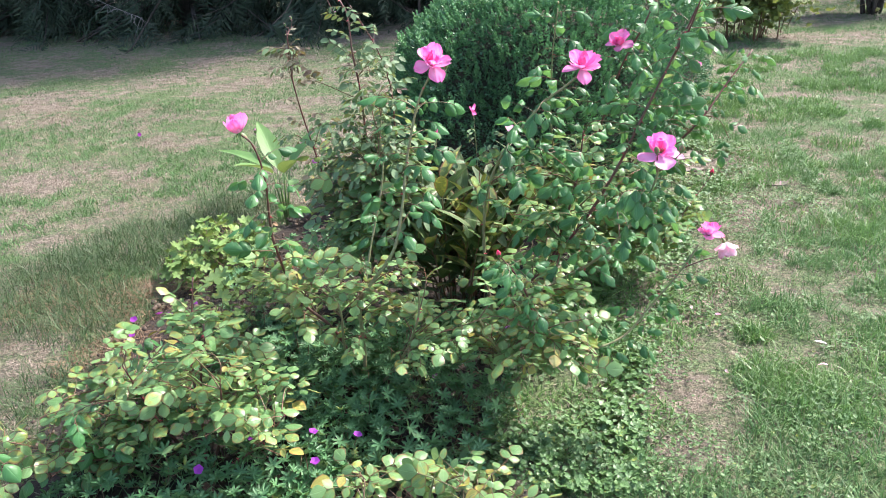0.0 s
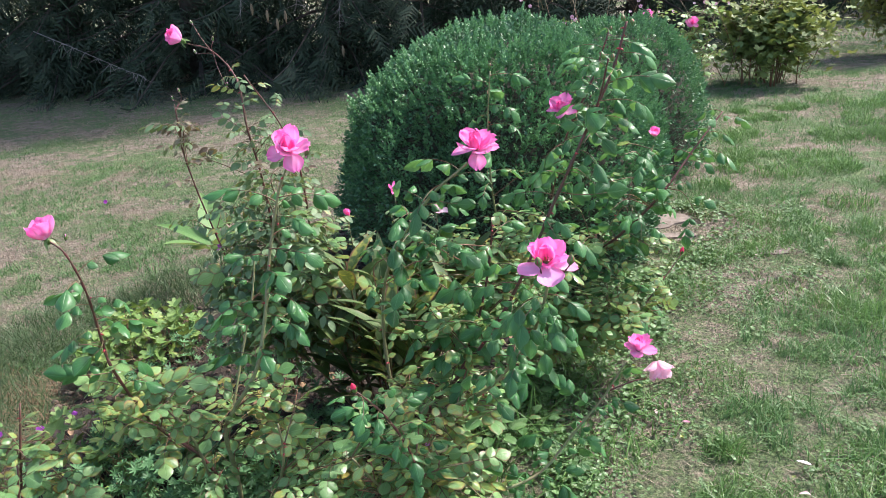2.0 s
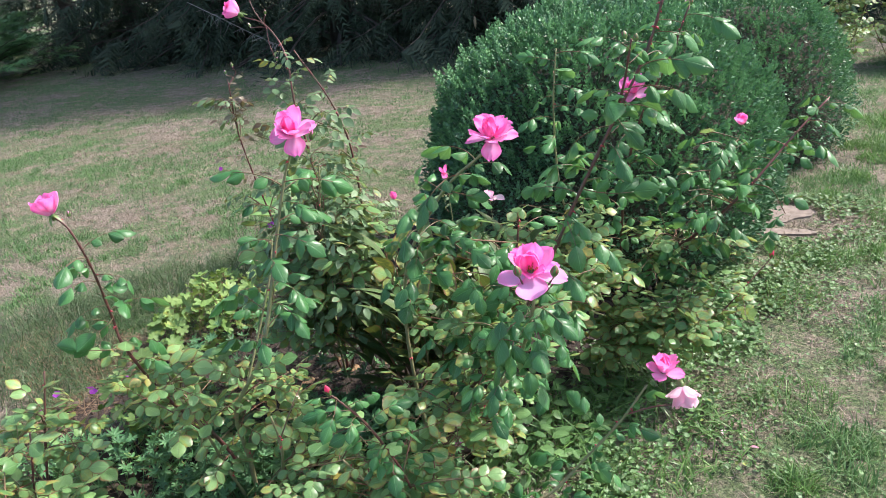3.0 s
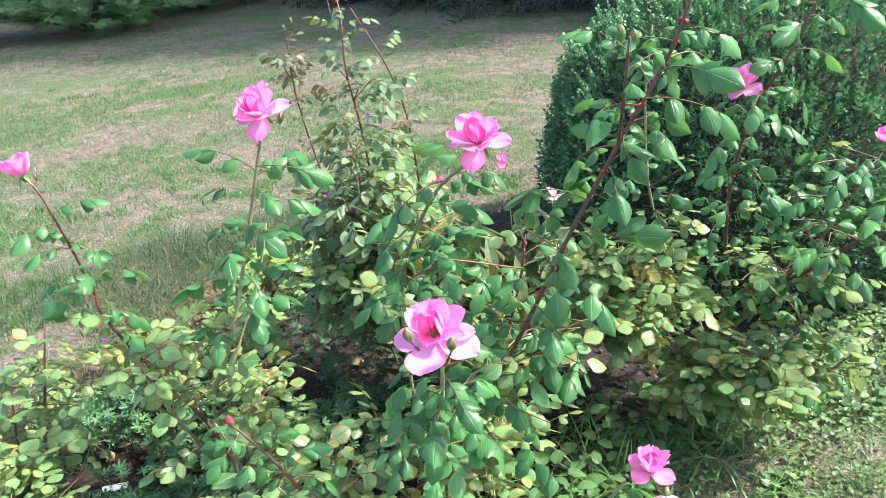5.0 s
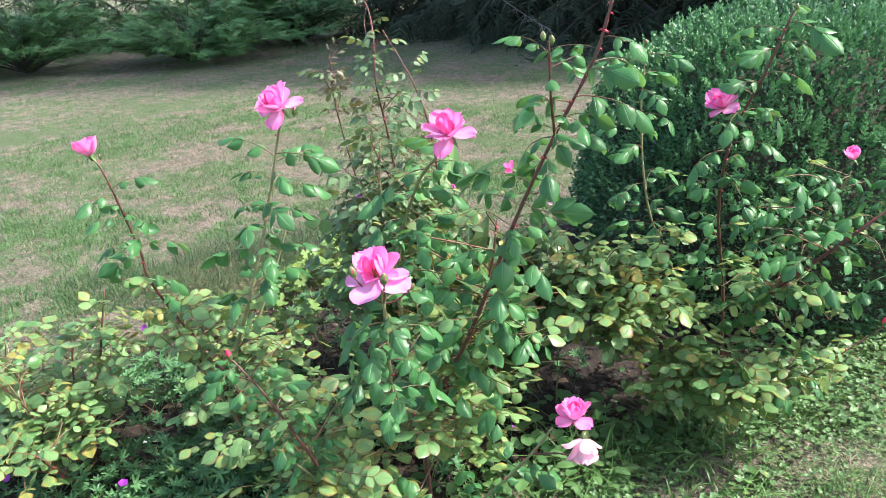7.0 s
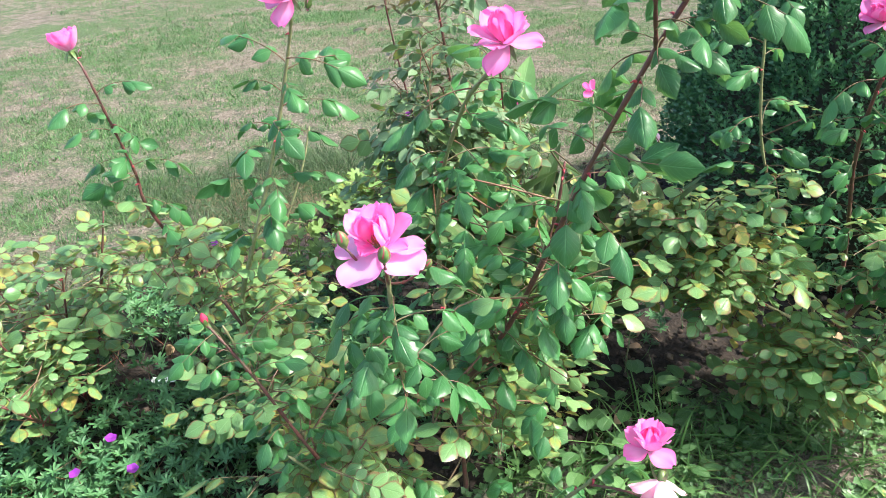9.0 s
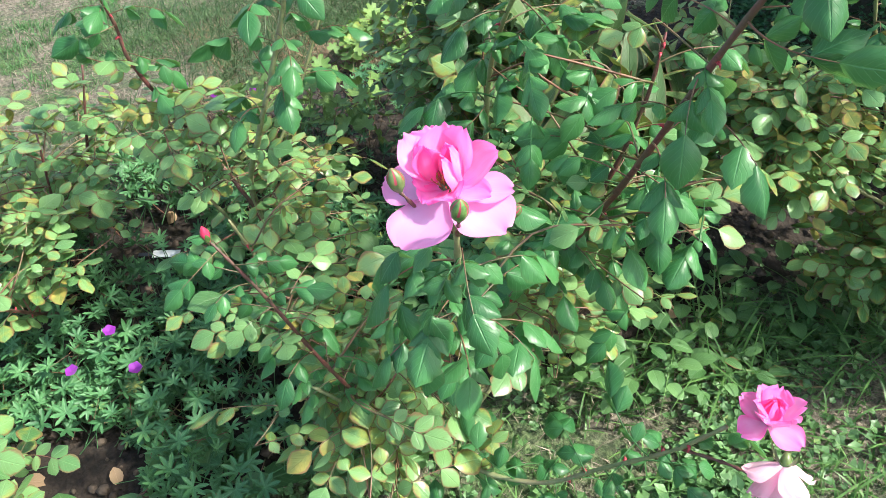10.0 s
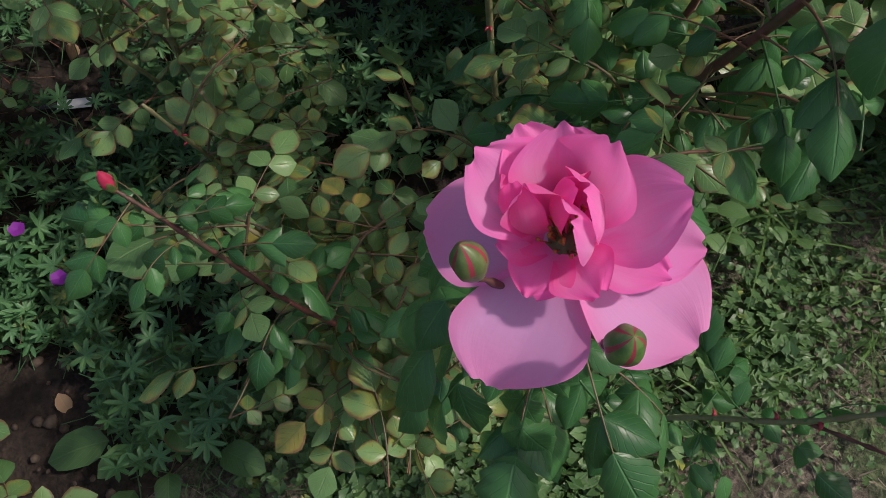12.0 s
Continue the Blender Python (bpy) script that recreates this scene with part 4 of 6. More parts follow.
def bloom_of(bush, at, axis, size, openness, seed, label, pale=False):
    """A rose bloom: calyx, stamens, and three whorls of petals."""
    r = np.random.default_rng(seed)
    base = frame_up(at, axis, r.uniform(0, 6))
    b = part("bloom", CALYX, bush, base @ Matrix.Scale(size, 4), label)
    outer, inner = (PALE, PALE) if pale else (PETALS if openness > 0.35 else CUPPED, INNER)
    if openness > 0.5:
        part("stamen_tuft", STAMENS, b, base @ Matrix.Scale(size, 4))
    n_in, n_mid = (7, 6) if openness > 0.35 else (4, 5)
    for k in range(n_in):
        set_petal(b, base, inner[k % len(inner)], k * 360 / n_in + r.uniform(-25, 25), -4 + 34 * openness * r.uniform(0.1, 1.3), size * r.uniform(0.8, 1.15), 0.004 * size, 0.006 * size, r.uniform(-40, 40), r.uniform(0.65, 0.95))
    for k in range(n_mid):
        set_petal(b, base, outer[k % len(outer)], k * 360 / n_mid + 36 + r.uniform(-20, 20), (10 if openness > 0.35 else 32) + 54 * openness * r.uniform(0.5, 1.25), size * r.uniform(0.85, 1.1), 0.002 * size, 0.006 * size, r.uniform(-16, 16), r.uniform(0.8, 1.0))
    if openness > 0.35:
        back = outer if pale else DROOP
        turn = r.uniform(0, 360)
        for k in range(4):
            set_petal(b, base, back[k % len(back)], turn + k * 88 + r.uniform(-16, 16), 44 + 60 * openness * r.uniform(0.6, 1.3), size * r.uniform(0.85, 1.1), 0.0, 0.004 * size, r.uniform(-18, 18), r.uniform(0.8, 1.0))
    return b


def bud_mesh(colour, cover=1.0, wide=1.0, flare=1.0):
    g = Geo()
    prof = [(0.0, 0.0015), (0.004, 0.0035), (0.008, 0.0055), (0.015, 0.0075), (0.022, 0.0068), (0.028, 0.004), (0.032, 0.0012)]
    v, f, u = tube([(0, 0, z) for z, _ in prof], [q for _, q in prof], 9)
    g.add(v, f, u, 0)
    for k in range(5):
        bv, bf, bu = blade(0.030, (0.0135 if k < 3 else 0.010) * wide, 7, 2, 0.4, 0.7, 0.1, 0.0)
        bv = bv.copy()
        for i in range(len(bv)):
            s = bv[i][1] / 0.030
            ang = bv[i][0] / 0.0085 + k * 1.2566
            rad = float(np.interp(s * 0.031 * cover, [p for p, _ in prof], [q for _, q in prof])) + 0.0011 + (flare * 0.005 * max(0, s - 0.75) * 3 if k < 2 else 0.0)
            bv[i] = (math.cos(ang) * rad, math.sin(ang) * rad, s * 0.031 * cover + 0.002)
        g.add(bv, bf, bu, 1)
    return g.mesh("bud", [colour, M_SEPAL])


BUD = bud_mesh(M_PINK)
M_CRIMSON = petal_material("crimson bud petal", (0.72, 0.05, 0.14), (0.62, 0.03, 0.10), (0.5, 0.02, 0.06))
BUD_RED, BUD_OPEN = bud_mesh(M_CRIMSON), bud_mesh(M_CRIMSON, 0.6)
M_CLOSED = plain_material("dull red green bud skin", (0.38, 0.04, 0.07), (0.26, 0.03, 0.05), 0.45, 150, 0.2, 0.0005)


def closed_bud_mesh():
    """A tight bud: five green sepals wound round it, red petals showing along their seams."""
    g = Geo()
    prof = [(0.0, 0.0016), (0.003, 0.0040), (0.006, 0.0062), (0.010, 0.0080), (0.014, 0.0086), (0.018, 0.0082), (0.022, 0.0068), (0.025, 0.0048), (0.0275, 0.0026), (0.029, 0.0008), (0.0293, 0.00002)]
    sides, v, f, m = 40, [], [], []
    for i, (z, q) in enumerate(prof):
        for j in range(sides):
            a = (j / sides + 0.12 * z / 0.029) * 2 * math.pi
            ridge = 1 + 0.05 * math.cos((j / sides * 5 % 1 - 0.5) * 2 * math.pi) * math.sin(math.pi * z / 0.029)
            v.append((math.cos(a) * q * ridge, math.sin(a) * q * ridge, z))
    green, red = [], []
    for i in range(len(prof) - 1):
        for j in range(sides):
            quad = (i * sides + j, i * sides + (j + 1) % sides, (i + 1) * sides + (j + 1) % sides, (i + 1) * sides + j)
            seam = min((j + 0.5) / sides * 5 % 1, 1 - (j + 0.5) / sides * 5 % 1)
            (red if seam < 0.012 + 0.016 * i else green).append(quad)
    g.add(v, green, None, 1)
    g.add(v, red, None, 0)
    return g.mesh("bud", [M_CLOSED, M_SEPAL])


BUD_GREEN = closed_bud_mesh()


def bud_of(bush, at, axis, size, red=True, opening=False):
    part("bud", BUD_OPEN if opening else BUD_GREEN if red == "green" else BUD_RED if red else BUD, bush, frame_up(at, axis, size * 50) @ Matrix.Scale(size, 4), "closed pink bud in green sepals")


# ---- rose bushes ----
class Rose:
    def __init__(self, at, label, group="pink rose bushes"):
        self.th = thing("rose_bush", (*at, 0.03), label, "rose bush", group)
        self.twigs, self.extra, self.leaves = Geo(), {}, 0
        self.canes = []
        self.n = 0

    def cane(self, points, r0, r1, mat=M_CANE_GREEN, thorns=0, mat_name="cane"):
        line = spline(points, 7)
        n = len(line)
        g = Geo()
        rad = [r0 + (r1 - r0) * i / (n - 1) + 0.0006 * math.sin(i * 2.3) for i in range(n)]
        g.add(*tube(line, rad, 8), mat=0)
        for k in range(thorns):
            i = int(rng.integers(2, n - 1))
            d = (Vector(line[min(n - 1, i + 1)]) - Vector(line[i - 1])).normalized()
            side = d.orthogonal().normalized()
            side.rotate(Matrix.Rotation(rng.uniform(0, 6.28), 3, d))
            p = Vector(line[i])
            g.add(*tube([p + side * rad[i] * 0.7, p + side * (rad[i] + 0.003), p + side * (rad[i] + 0.007) - d * 0.003], [0.0028, 0.0016, 0.0002], 5), mat=1)
        part("cane", g.mesh("cane", [mat, M_THORN]), self.th)
        self.canes.append(line)
        return line

    def leaf(self, at, along, kind, scale=1.0, roll=0.0, up=(0, 0, 1)):
        me = kind[int(rng.integers(0, len(kind)))]
        m = aim(at, along, up, scale, roll)
        if self.leaves < 300:
            part("leaf", me, self.th, m)
        else:
            self.extra.setdefault(me.name, (me, []))[1].append(m)
        self.leaves += 1

    def clothe(self, line, kind, start=0.3, gap=0.035, scale=1.0, lift=0.35, end=1.0, jitter=0.35):
        """Leaves in a spiral along a cane."""
        total, acc, a = 0.0, 0.0, rng.uniform(0, 6)
        seg = [np.linalg.norm(line[i + 1] - line[i]) for i in range(len(line) - 1)]
        whole = sum(seg)
        nxt = whole * start
        for i, s in enumerate(seg):
            while nxt < total + s and nxt < whole * end:
                p = line[i] + (line[i + 1] - line[i]) * (nxt - total) / s
                d = (line[i + 1] - line[i]) / s
                a += 2.4 + rng.normal(0, 0.3)
                h = np.array([math.cos(a), math.sin(a), lift + rng.normal(0, jitter * 0.6)]) + d * 0.4
                self.leaf(p, h, kind, scale * rng.uniform(0.75, 1.15), rng.normal(0, 24), (rng.normal(0.05, 0.4), rng.normal(-0.1, 0.4), 1))
                nxt += gap * rng.uniform(0.7, 1.4)
            total += s

    def twig(self, start, tip, kinds, count, scale=1.0):
        """A thin side shoot that carries leaves near its end."""
        start, tip = np.array(start, float), np.array(tip, float)
        mid = (start + tip) / 2 + np.array([rng.normal(0, 0.02), rng.normal(0, 0.02), 0.03])
        line = spline([start, mid, tip], 4)
        self.twigs.add(*tube(line, [0.0019 - 0.0009 * i / len(line) for i in range(len(line))], 5, False), 0)
        count += 1 if kinds[0] is OLD else 0
        for k in range(count):
            s = 1.0 - 0.75 * k / max(1, count)
            i = min(len(line) - 2, int(s * (len(line) - 1)))
            w = s * (len(line) - 1) - i
            p = line[i] * (1 - w) + line[i + 1] * w
            a = rng.uniform(0, 6.283)
            d = np.array([math.cos(a), math.sin(a), rng.uniform(-0.15, 0.5)]) + (tip - start) * 1.2
            kind = kinds[0] if rng.random() < (0.92 if kinds[-1] is AGED else 0.8) or len(kinds) == 1 else kinds[1]
            self.leaf(p, d, kind, scale * rng.uniform(0.7, 1.15), rng.normal(0, 20), (rng.normal(0.05, 0.35), rng.normal(-0.1, 0.35), 1))

    def bush_out(self, n, centre, radii, kinds, count=3, scale=1.0, zmin=0.12, low=None):
        """Twigs from the canes to points in a flattened cloud."""
        cand = [p for line in self.canes for p in line if p[2] < (low or centre[2] + radii[2])]
        for _ in range(n):
            d = rng.normal(0, 1, 3)
            d *= (rng.random() ** 0.45) / np.linalg.norm(d)
            tip = np.array(centre) + d * np.array(radii)
            tip[2] = max(zmin, tip[2])
            near = min((cand[int(rng.integers(0, len(cand)))] for _ in range(24)), key=lambda q: np.linalg.norm(q - tip) + (0.3 if q[2] > tip[2] else 0))
            gap = np.linalg.norm(tip - near)
            self.twig(near, near + (tip - near) * min(1.0, 0.2 / gap), kinds, count, scale)

    def done(self):
        if self.twigs.n:
            part("twigwork", self.twigs.mesh("twigwork", [M_TWIG]), self.th, None, "thin leafy side shoots", "stuff")
        for me, lst in self.extra.values():
            v = np.array([tuple(q.co) for q in me.vertices])
            f = [tuple(p.vertices) for p in me.polygons]
            uv = [(0.5, 0.5)] * len(v)
            for p in me.polygons:
                for li in p.loop_indices:
                    uv[me.loops[li].vertex_index] = tuple(me.uv_layers[0].data[li].uv)
            part("foliage", stamp("foliage", [(v, f, uv, np.array([[list(r) for r in m] for m in lst]))], [me.materials[0]]), self.th, None, "", "stuff")


# the front bush: the tall blooms on the far side
r1 = Rose((-0.34, 2.06), "leggy rose bush with pink blooms on tall canes")
A = r1.cane([(-0.33, 2.06, 0.0), (-0.31, 2.03, 0.26), (-0.298, 2.005, 0.42), (-0.191, 1.993, 0.581), (-0.162, 2.026, 0.701), (-0.144, 2.07, 0.844), (-0.11, 2.094, 0.985), (-0.07, 2.09, 1.062)], 0.0065, 0.0026, M_CANE_GREEN, 8)
B = r1.cane([(-0.34, 2.07, 0.12), (-0.40, 2.04, 0.30), (-0.485, 1.995, 0.43), (-0.498, 1.915, 0.621), (-0.502, 1.905, 0.707), (-0.485, 1.872, 0.84), (-0.496, 1.853, 0.935), (-0.525, 1.846, 0.970)], 0.0048, 0.002, M_CANE_RED, 5)
A2 = r1.cane([(-0.30, 2.02, 0.40), (-0.28, 2.10, 0.55), (-0.25, 2.16, 0.70), (-0.24, 2.19, 0.80)], 0.0035, 0.002, M_CANE_GREEN)
A3 = r1.cane([(-0.33, 2.05, 0.05), (-0.20, 1.98, 0.22), (-0.12, 1.92, 0.40), (-0.10, 1.88, 0.52)], 0.005, 0.0022, M_CANE_GREEN, 4)
A4 = r1.cane([(-0.33, 2.05, 0.05), (-0.36, 2.0, 0.25), (-0.34, 1.93, 0.42), (-0.36, 1.90, 0.52)], 0.005, 0.0022, M_CANE_GREEN, 4)
r1.clothe(A, FRESH, 0.58, 0.021, 1.05, -0.05, 0.93)
r1.clothe(A, OLD, 0.35, 0.06, 0.9, 0.3, 0.62)
r1.clothe(B, FRESH, 0.55, 0.022, 0.95, -0.05, 0.92)
r1.clothe(B, OLD, 0.4, 0.06, 0.85, 0.3, 0.64)
r1.clothe(A2, FRESH, 0.5, 0.05, 0.8)
r1.bush_out(13, (-0.20, 2.02, 0.41), (0.34, 0.22, 0.13), (OLD, AGED), 3, 0.85)
r1.bush_out(10, (-0.46, 1.98, 0.50), (0.22, 0.12, 0.08), (OLD, AGED), 3, 1.0, low=0.7)
r1.bush_out(11, (-0.40, 2.14, 0.36), (0.24, 0.12, 0.10), (OLD, AGED), 3, 0.95)
r1.bush_out(6, (-0.20, 2.05, 0.30), (0.36, 0.25, 0.12), (OLD, AGED), 2, 0.85)
bloom_of(r1.th, (-0.067, 2.086, 1.085), (0.25, -0.55, 0.85), 1.12, 0.72, 21, "open pink rose bloom")
bud_of(r1.th, (-0.035, 2.10, 1.065), (0.3, 0.1, 1), 0.75, False)
bloom_of(r1.th, (-0.525, 1.844, 0.972), (-0.15, -0.2, 1), 1.02, 0.24, 22, "half opened pink rose bloom")
bud_of(r1.th, (-0.485, 1.85, 0.965), (0.15, 0, 1), 0.5, False)
r1.done()

# the bush that carries the near bloom
r2 = Rose((0.13, 2.26), "rose bush with large pink blooms and a strong red thorny cane")
D = r2.cane([(0.12, 2.27, 0.0), (0.139, 2.25, 0.292), (0.25, 2.22, 0.46), (0.345, 2.20, 0.60), (0.43, 2.19, 0.76), (0.50, 2.20, 0.92), (0.57, 2.22, 1.07), (0.63, 2.25, 1.20), (0.66, 2.26, 1.30)], 0.0056, 0.0026, M_CANE_RED, 34)
C = r2.cane([(0.17, 2.24, 0.33), (0.27, 2.10, 0.45), (0.37, 1.97, 0.58), (0.46, 1.89, 0.73), (0.498, 1.86, 0.84), (0.505, 1.852, 0.905)], 0.005, 0.0026, M_CANE_GREEN, 6)
E_ = r2.cane([(0.11, 2.28, 0.02), (0.05, 2.30, 0.30), (0.04, 2.29, 0.55), (0.08, 2.27, 0.74), (0.20, 2.23, 0.92), (0.29, 2.21, 1.0), (0.325, 2.208, 1.03)], 0.0055, 0.0026, M_CANE_GREEN, 8)
R_ = r2.cane([(0.21, 1.90, 0.36), (0.205, 1.85, 0.48), (0.175, 1.81, 0.59), (0.14, 1.782, 0.655), (0.128, 1.774, 0.672)], 0.0032, 0.0016, M_CANE_RED)
N_ = r2.cane([(0.13, 2.24, 0.06), (0.12, 2.0, 0.24), (0.09, 1.93, 0.34), (0.06, 1.88, 0.44)], 0.005, 0.0022, M_CANE_GREEN, 4)
O_ = r2.cane([(0.14, 2.23, 0.08), (0.20, 1.98, 0.24), (0.22, 1.90, 0.34), (0.21, 1.83, 0.44)], 0.005, 0.0022, M_CANE_GREEN, 4)
F2 = r2.cane([(0.25, 2.22, 0.46), (0.30, 2.28, 0.60), (0.33, 2.31, 0.74), (0.34, 2.32, 0.84)], 0.0045, 0.002, M_CANE_RED, 6)
U2 = r2.cane([(0.57, 2.22, 1.07), (0.60, 2.17, 1.15), (0.62, 2.14, 1.24)], 0.003, 0.0018, M_CANE_RED)
r2.clothe(D, FRESH, 0.33, 0.021, 1.04, -0.1, 0.97)
r2.clothe(D, OLD, 0.16, 0.07, 0.9, 0.3, 0.4)
r2.clothe(C, FRESH, 0.45, 0.024, 0.85, -0.1, 0.97)
r2.clothe(E_, FRESH, 0.55, 0.026, 1.0, -0.05, 0.96)
r2.clothe(E_, OLD, 0.3, 0.05, 0.85, 0.3, 0.62)
r2.clothe(R_, FRESH, 0.1, 0.012, 0.72, 0.1, 0.98)
r2.clothe(U2, FRESH, 0.1, 0.03, 0.8, 0.2, 0.9)
r2.clothe(F2, FRESH, 0.3, 0.033, 0.95, 0.15, 0.95)
r2.bush_out(25, (0.20, 1.96, 0.40), (0.26, 0.30, 0.15), (OLD, AGED), 3, 0.95)
r2.bush_out(14, (0.24, 2.46, 0.28), (0.20, 0.16, 0.14), (OLD, AGED), 3, 0.9)
r2.bush_out(20, (0.10, 1.91, 0.33), (0.24, 0.15, 0.12), (OLD, AGED), 3, 0.85)
r2.bush_out(16, (0.30, 2.30, 0.55), (0.26, 0.20, 0.20), (OLD, FRESH), 3, 0.95)
r2.bush_out(9, (0.42, 2.22, 0.76), (0.22, 0.16, 0.18), (FRESH, OLD), 2, 0.9, low=1.0)
r2.bush_out(10, (0.16, 2.25, 0.74), (0.16, 0.14, 0.16), (FRESH, OLD), 2, 0.95, low=1.0)
L_ = r2.cane([(0.14, 2.24, 0.10), (0.26, 2.05, 0.22), (0.36, 1.98, 0.29), (0.46, 2.02, 0.32), (0.535, 2.06, 0.40), (0.61, 2.075, 0.50), (0.655, 2.09, 0.575)], 0.0045, 0.0022, M_CANE_GREEN, 6)
L2 = r2.cane([(0.62, 2.078, 0.51), (0.67, 2.085, 0.53), (0.70, 2.09, 0.535)], 0.002, 0.0015, M_CANE_RED)
r2.clothe(L_, FRESH, 0.36, 0.022, 0.85, 0.1, 0.92)
r2.clothe(L_, OLD, 0.25, 0.05, 0.85, 0.2, 0.6)
bloom_of(r2.th, (0.328, 2.207, 1.046), (0.05, -0.5, 0.85), 1.15, 0.78, 31, "open pink rose bloom")
bloom_of(r2.th, (0.684, 2.112, 0.594), (0.15, 0.0, 0.95), 0.82, 0.55, 32, "open pink rose bloom")
bloom_of(r2.th, (0.722, 2.090, 0.582), (0.25, -0.4, -0.85), 0.95, 0.46, 33, "faded pale pink rose bloom hanging down", True)
bud_of(r2.th, (0.128, 1.774, 0.668), (-0.2, -0.1, 0.9), 0.8, True, True)
for q in ((0.655, 2.255, 1.30), (0.672, 2.265, 1.29), (0.61, 2.14, 1.24), (0.628, 2.138, 1.235)):
    bud_of(r2.th, q, (rng.normal(0, 0.2), rng.normal(0, 0.2), 1), 0.55, "green")

# the near bloom, petal by petal
axis = (0.10, -0.20, 1.0)
base = frame_up((0.502, 1.849, 0.912), axis)
near = part("bloom", CALYX, r2.th, base @ Matrix.Scale(1.1, 4), "large fully open pink rose bloom with drooping outer petals")
part("stamen_tuft", STAMENS, near, base @ Matrix.Translation((0, 0, 0.004)))
BIG = {"skirt": petal_mesh("petal", 0.050, 0.053, 0.20, 0.16, 0.015, 500, M_LILAC, 24, 0.0, arc=0.4), "skirt_b": petal_mesh("petal", 0.051, 0.052, 0.22, 0.18, 0.02, 501, M_LILAC, 24, 0.0, arc=0.4),
       "side": petal_mesh("petal", 0.049, 0.050, 0.42, 0.42, 0.022, 502, M_PINK, 24, 0.0, arc=0.10), "side_b": petal_mesh("petal", 0.049, 0.046, 0.40, 0.45, 0.025, 513, M_PINK, 24, 0.0, arc=0.10),
       "rear": petal_mesh("petal", 0.045, 0.048, 0.45, 0.30, 0.022, 507, M_PINK, 24, 0.0, arc=0.25), "rear_b": petal_mesh("petal", 0.045, 0.042, 0.50, 0.25, 0.025, 508, M_PINK, 24, 0.0, arc=0.25),
       "hood": petal_mesh("petal", 0.038, 0.034, 0.60, 0.10, 0.06, 504, M_PINK, 24, 0.0, 0.5, 0.55), "fold": petal_mesh("petal", 0.037, 0.028, 0.85, 0.15, 0.08, 505, M_ROSE, 24, 0.0, 0.5, 0.3),
       "lip": petal_mesh("petal", 0.031, 0.036, 0.50, 0.60, 0.06, 506, M_ROSE, 24, 0.0, 0.5, 0.3)}
for kind, az, tilt, sc, lift, out, roll, wd in (
        ("skirt", -70, 101, 1.06, -0.001, 0.007, 4, 0.97), ("skirt_b", 6, 97, 1.04, -0.001, 0.007, -6, 1.04), ("skirt", 216, 98, 1.0, -0.002, 0.006, 0, 0.9), ("skirt_b", 40, 86, 0.88, -0.002, 0.006, 0, 0.75),
        ("side", 190, 32, 1.02, 0.003, 0.009, -8, 0.95), ("side_b", 46, 37, 1.05, 0.003, 0.009, 10, 1.0), ("rear", 134, 25, 1.08, 0.003, 0.009, 6, 0.95), ("rear_b", 98, 22, 1.12, 0.003, 0.009, -8, 1.0), ("side_b", 160, 29, 0.96, 0.002, 0.010, 6, 0.85), ("side", 14, 64, 0.76, 0.001, 0.009, 10, 0.75),
        ("hood", 70, 8, 1.05, 0.004, 0.012, -8, 1.0), ("hood", 22, 4, 0.98, 0.005, 0.009, 34, 0.9),
        ("fold", 214, 24, 1.0, 0.004, 0.012, 58, 1.0), ("fold", 190, 18, 1.1, 0.004, 0.008, -42, 1.0), ("fold", 150, 10, 1.0, 0.004, 0.006, 50, 1.0),
        ("lip", -76, 70, 0.84, 0.003, 0.006, 4, 1.0), ("lip", -26, 50, 0.92, 0.003, 0.008, 18, 0.95), ("lip", -128, 54, 0.76, 0.003, 0.008, -18, 0.9)):
    set_petal(near, base, BIG[kind], az, tilt, sc * (0.98 if tilt > 80 else 0.84), lift, out, roll, wd)
for q, ax_, s_ in (((0.493, 1.812, 0.920), (-0.2, -0.2, 1), 0.76), ((0.546, 1.824, 0.918), (0.2, -0.1, 1), 0.78), ((0.535, 1.882, 0.886), (0.5, 0.3, 0.8), 0.55)):
    r2.cane([(0.500, 1.858, 0.862), ((0.500 + q[0]) / 2, (1.858 + q[1]) / 2, (0.858 + q[2]) / 2 - 0.004), q], 0.0018, 0.0014, M_CANE_RED)
    bud_of(r2.th, q, ax_, s_, "green")
# the leaves close below it, each at its own place
for q, d, s_ in (((0.50, 1.862, 0.845), (-0.75, -0.55, -0.05), 1.05), ((0.50, 1.862, 0.835), (0.35, -0.75, -0.25), 1.0), ((0.499, 1.862, 0.825), (-0.35, -0.85, -0.30), 1.1), ((0.498, 1.864, 0.81), (-0.95, -0.1, 0.15), 1.0),
                 ((0.498, 1.864, 0.80), (0.75, -0.1, -0.15), 0.95), ((0.492, 1.868, 0.78), (-0.6, 0.55, 0.1), 1.0), ((0.488, 1.872, 0.765), (0.1, -0.9, -0.2), 1.05), ((0.480, 1.878, 0.75), (-0.8, -0.6, -0.05), 1.1)):
    r2.leaf(q, d, FRESH, s_ * 0.76, 0)
r2.done()

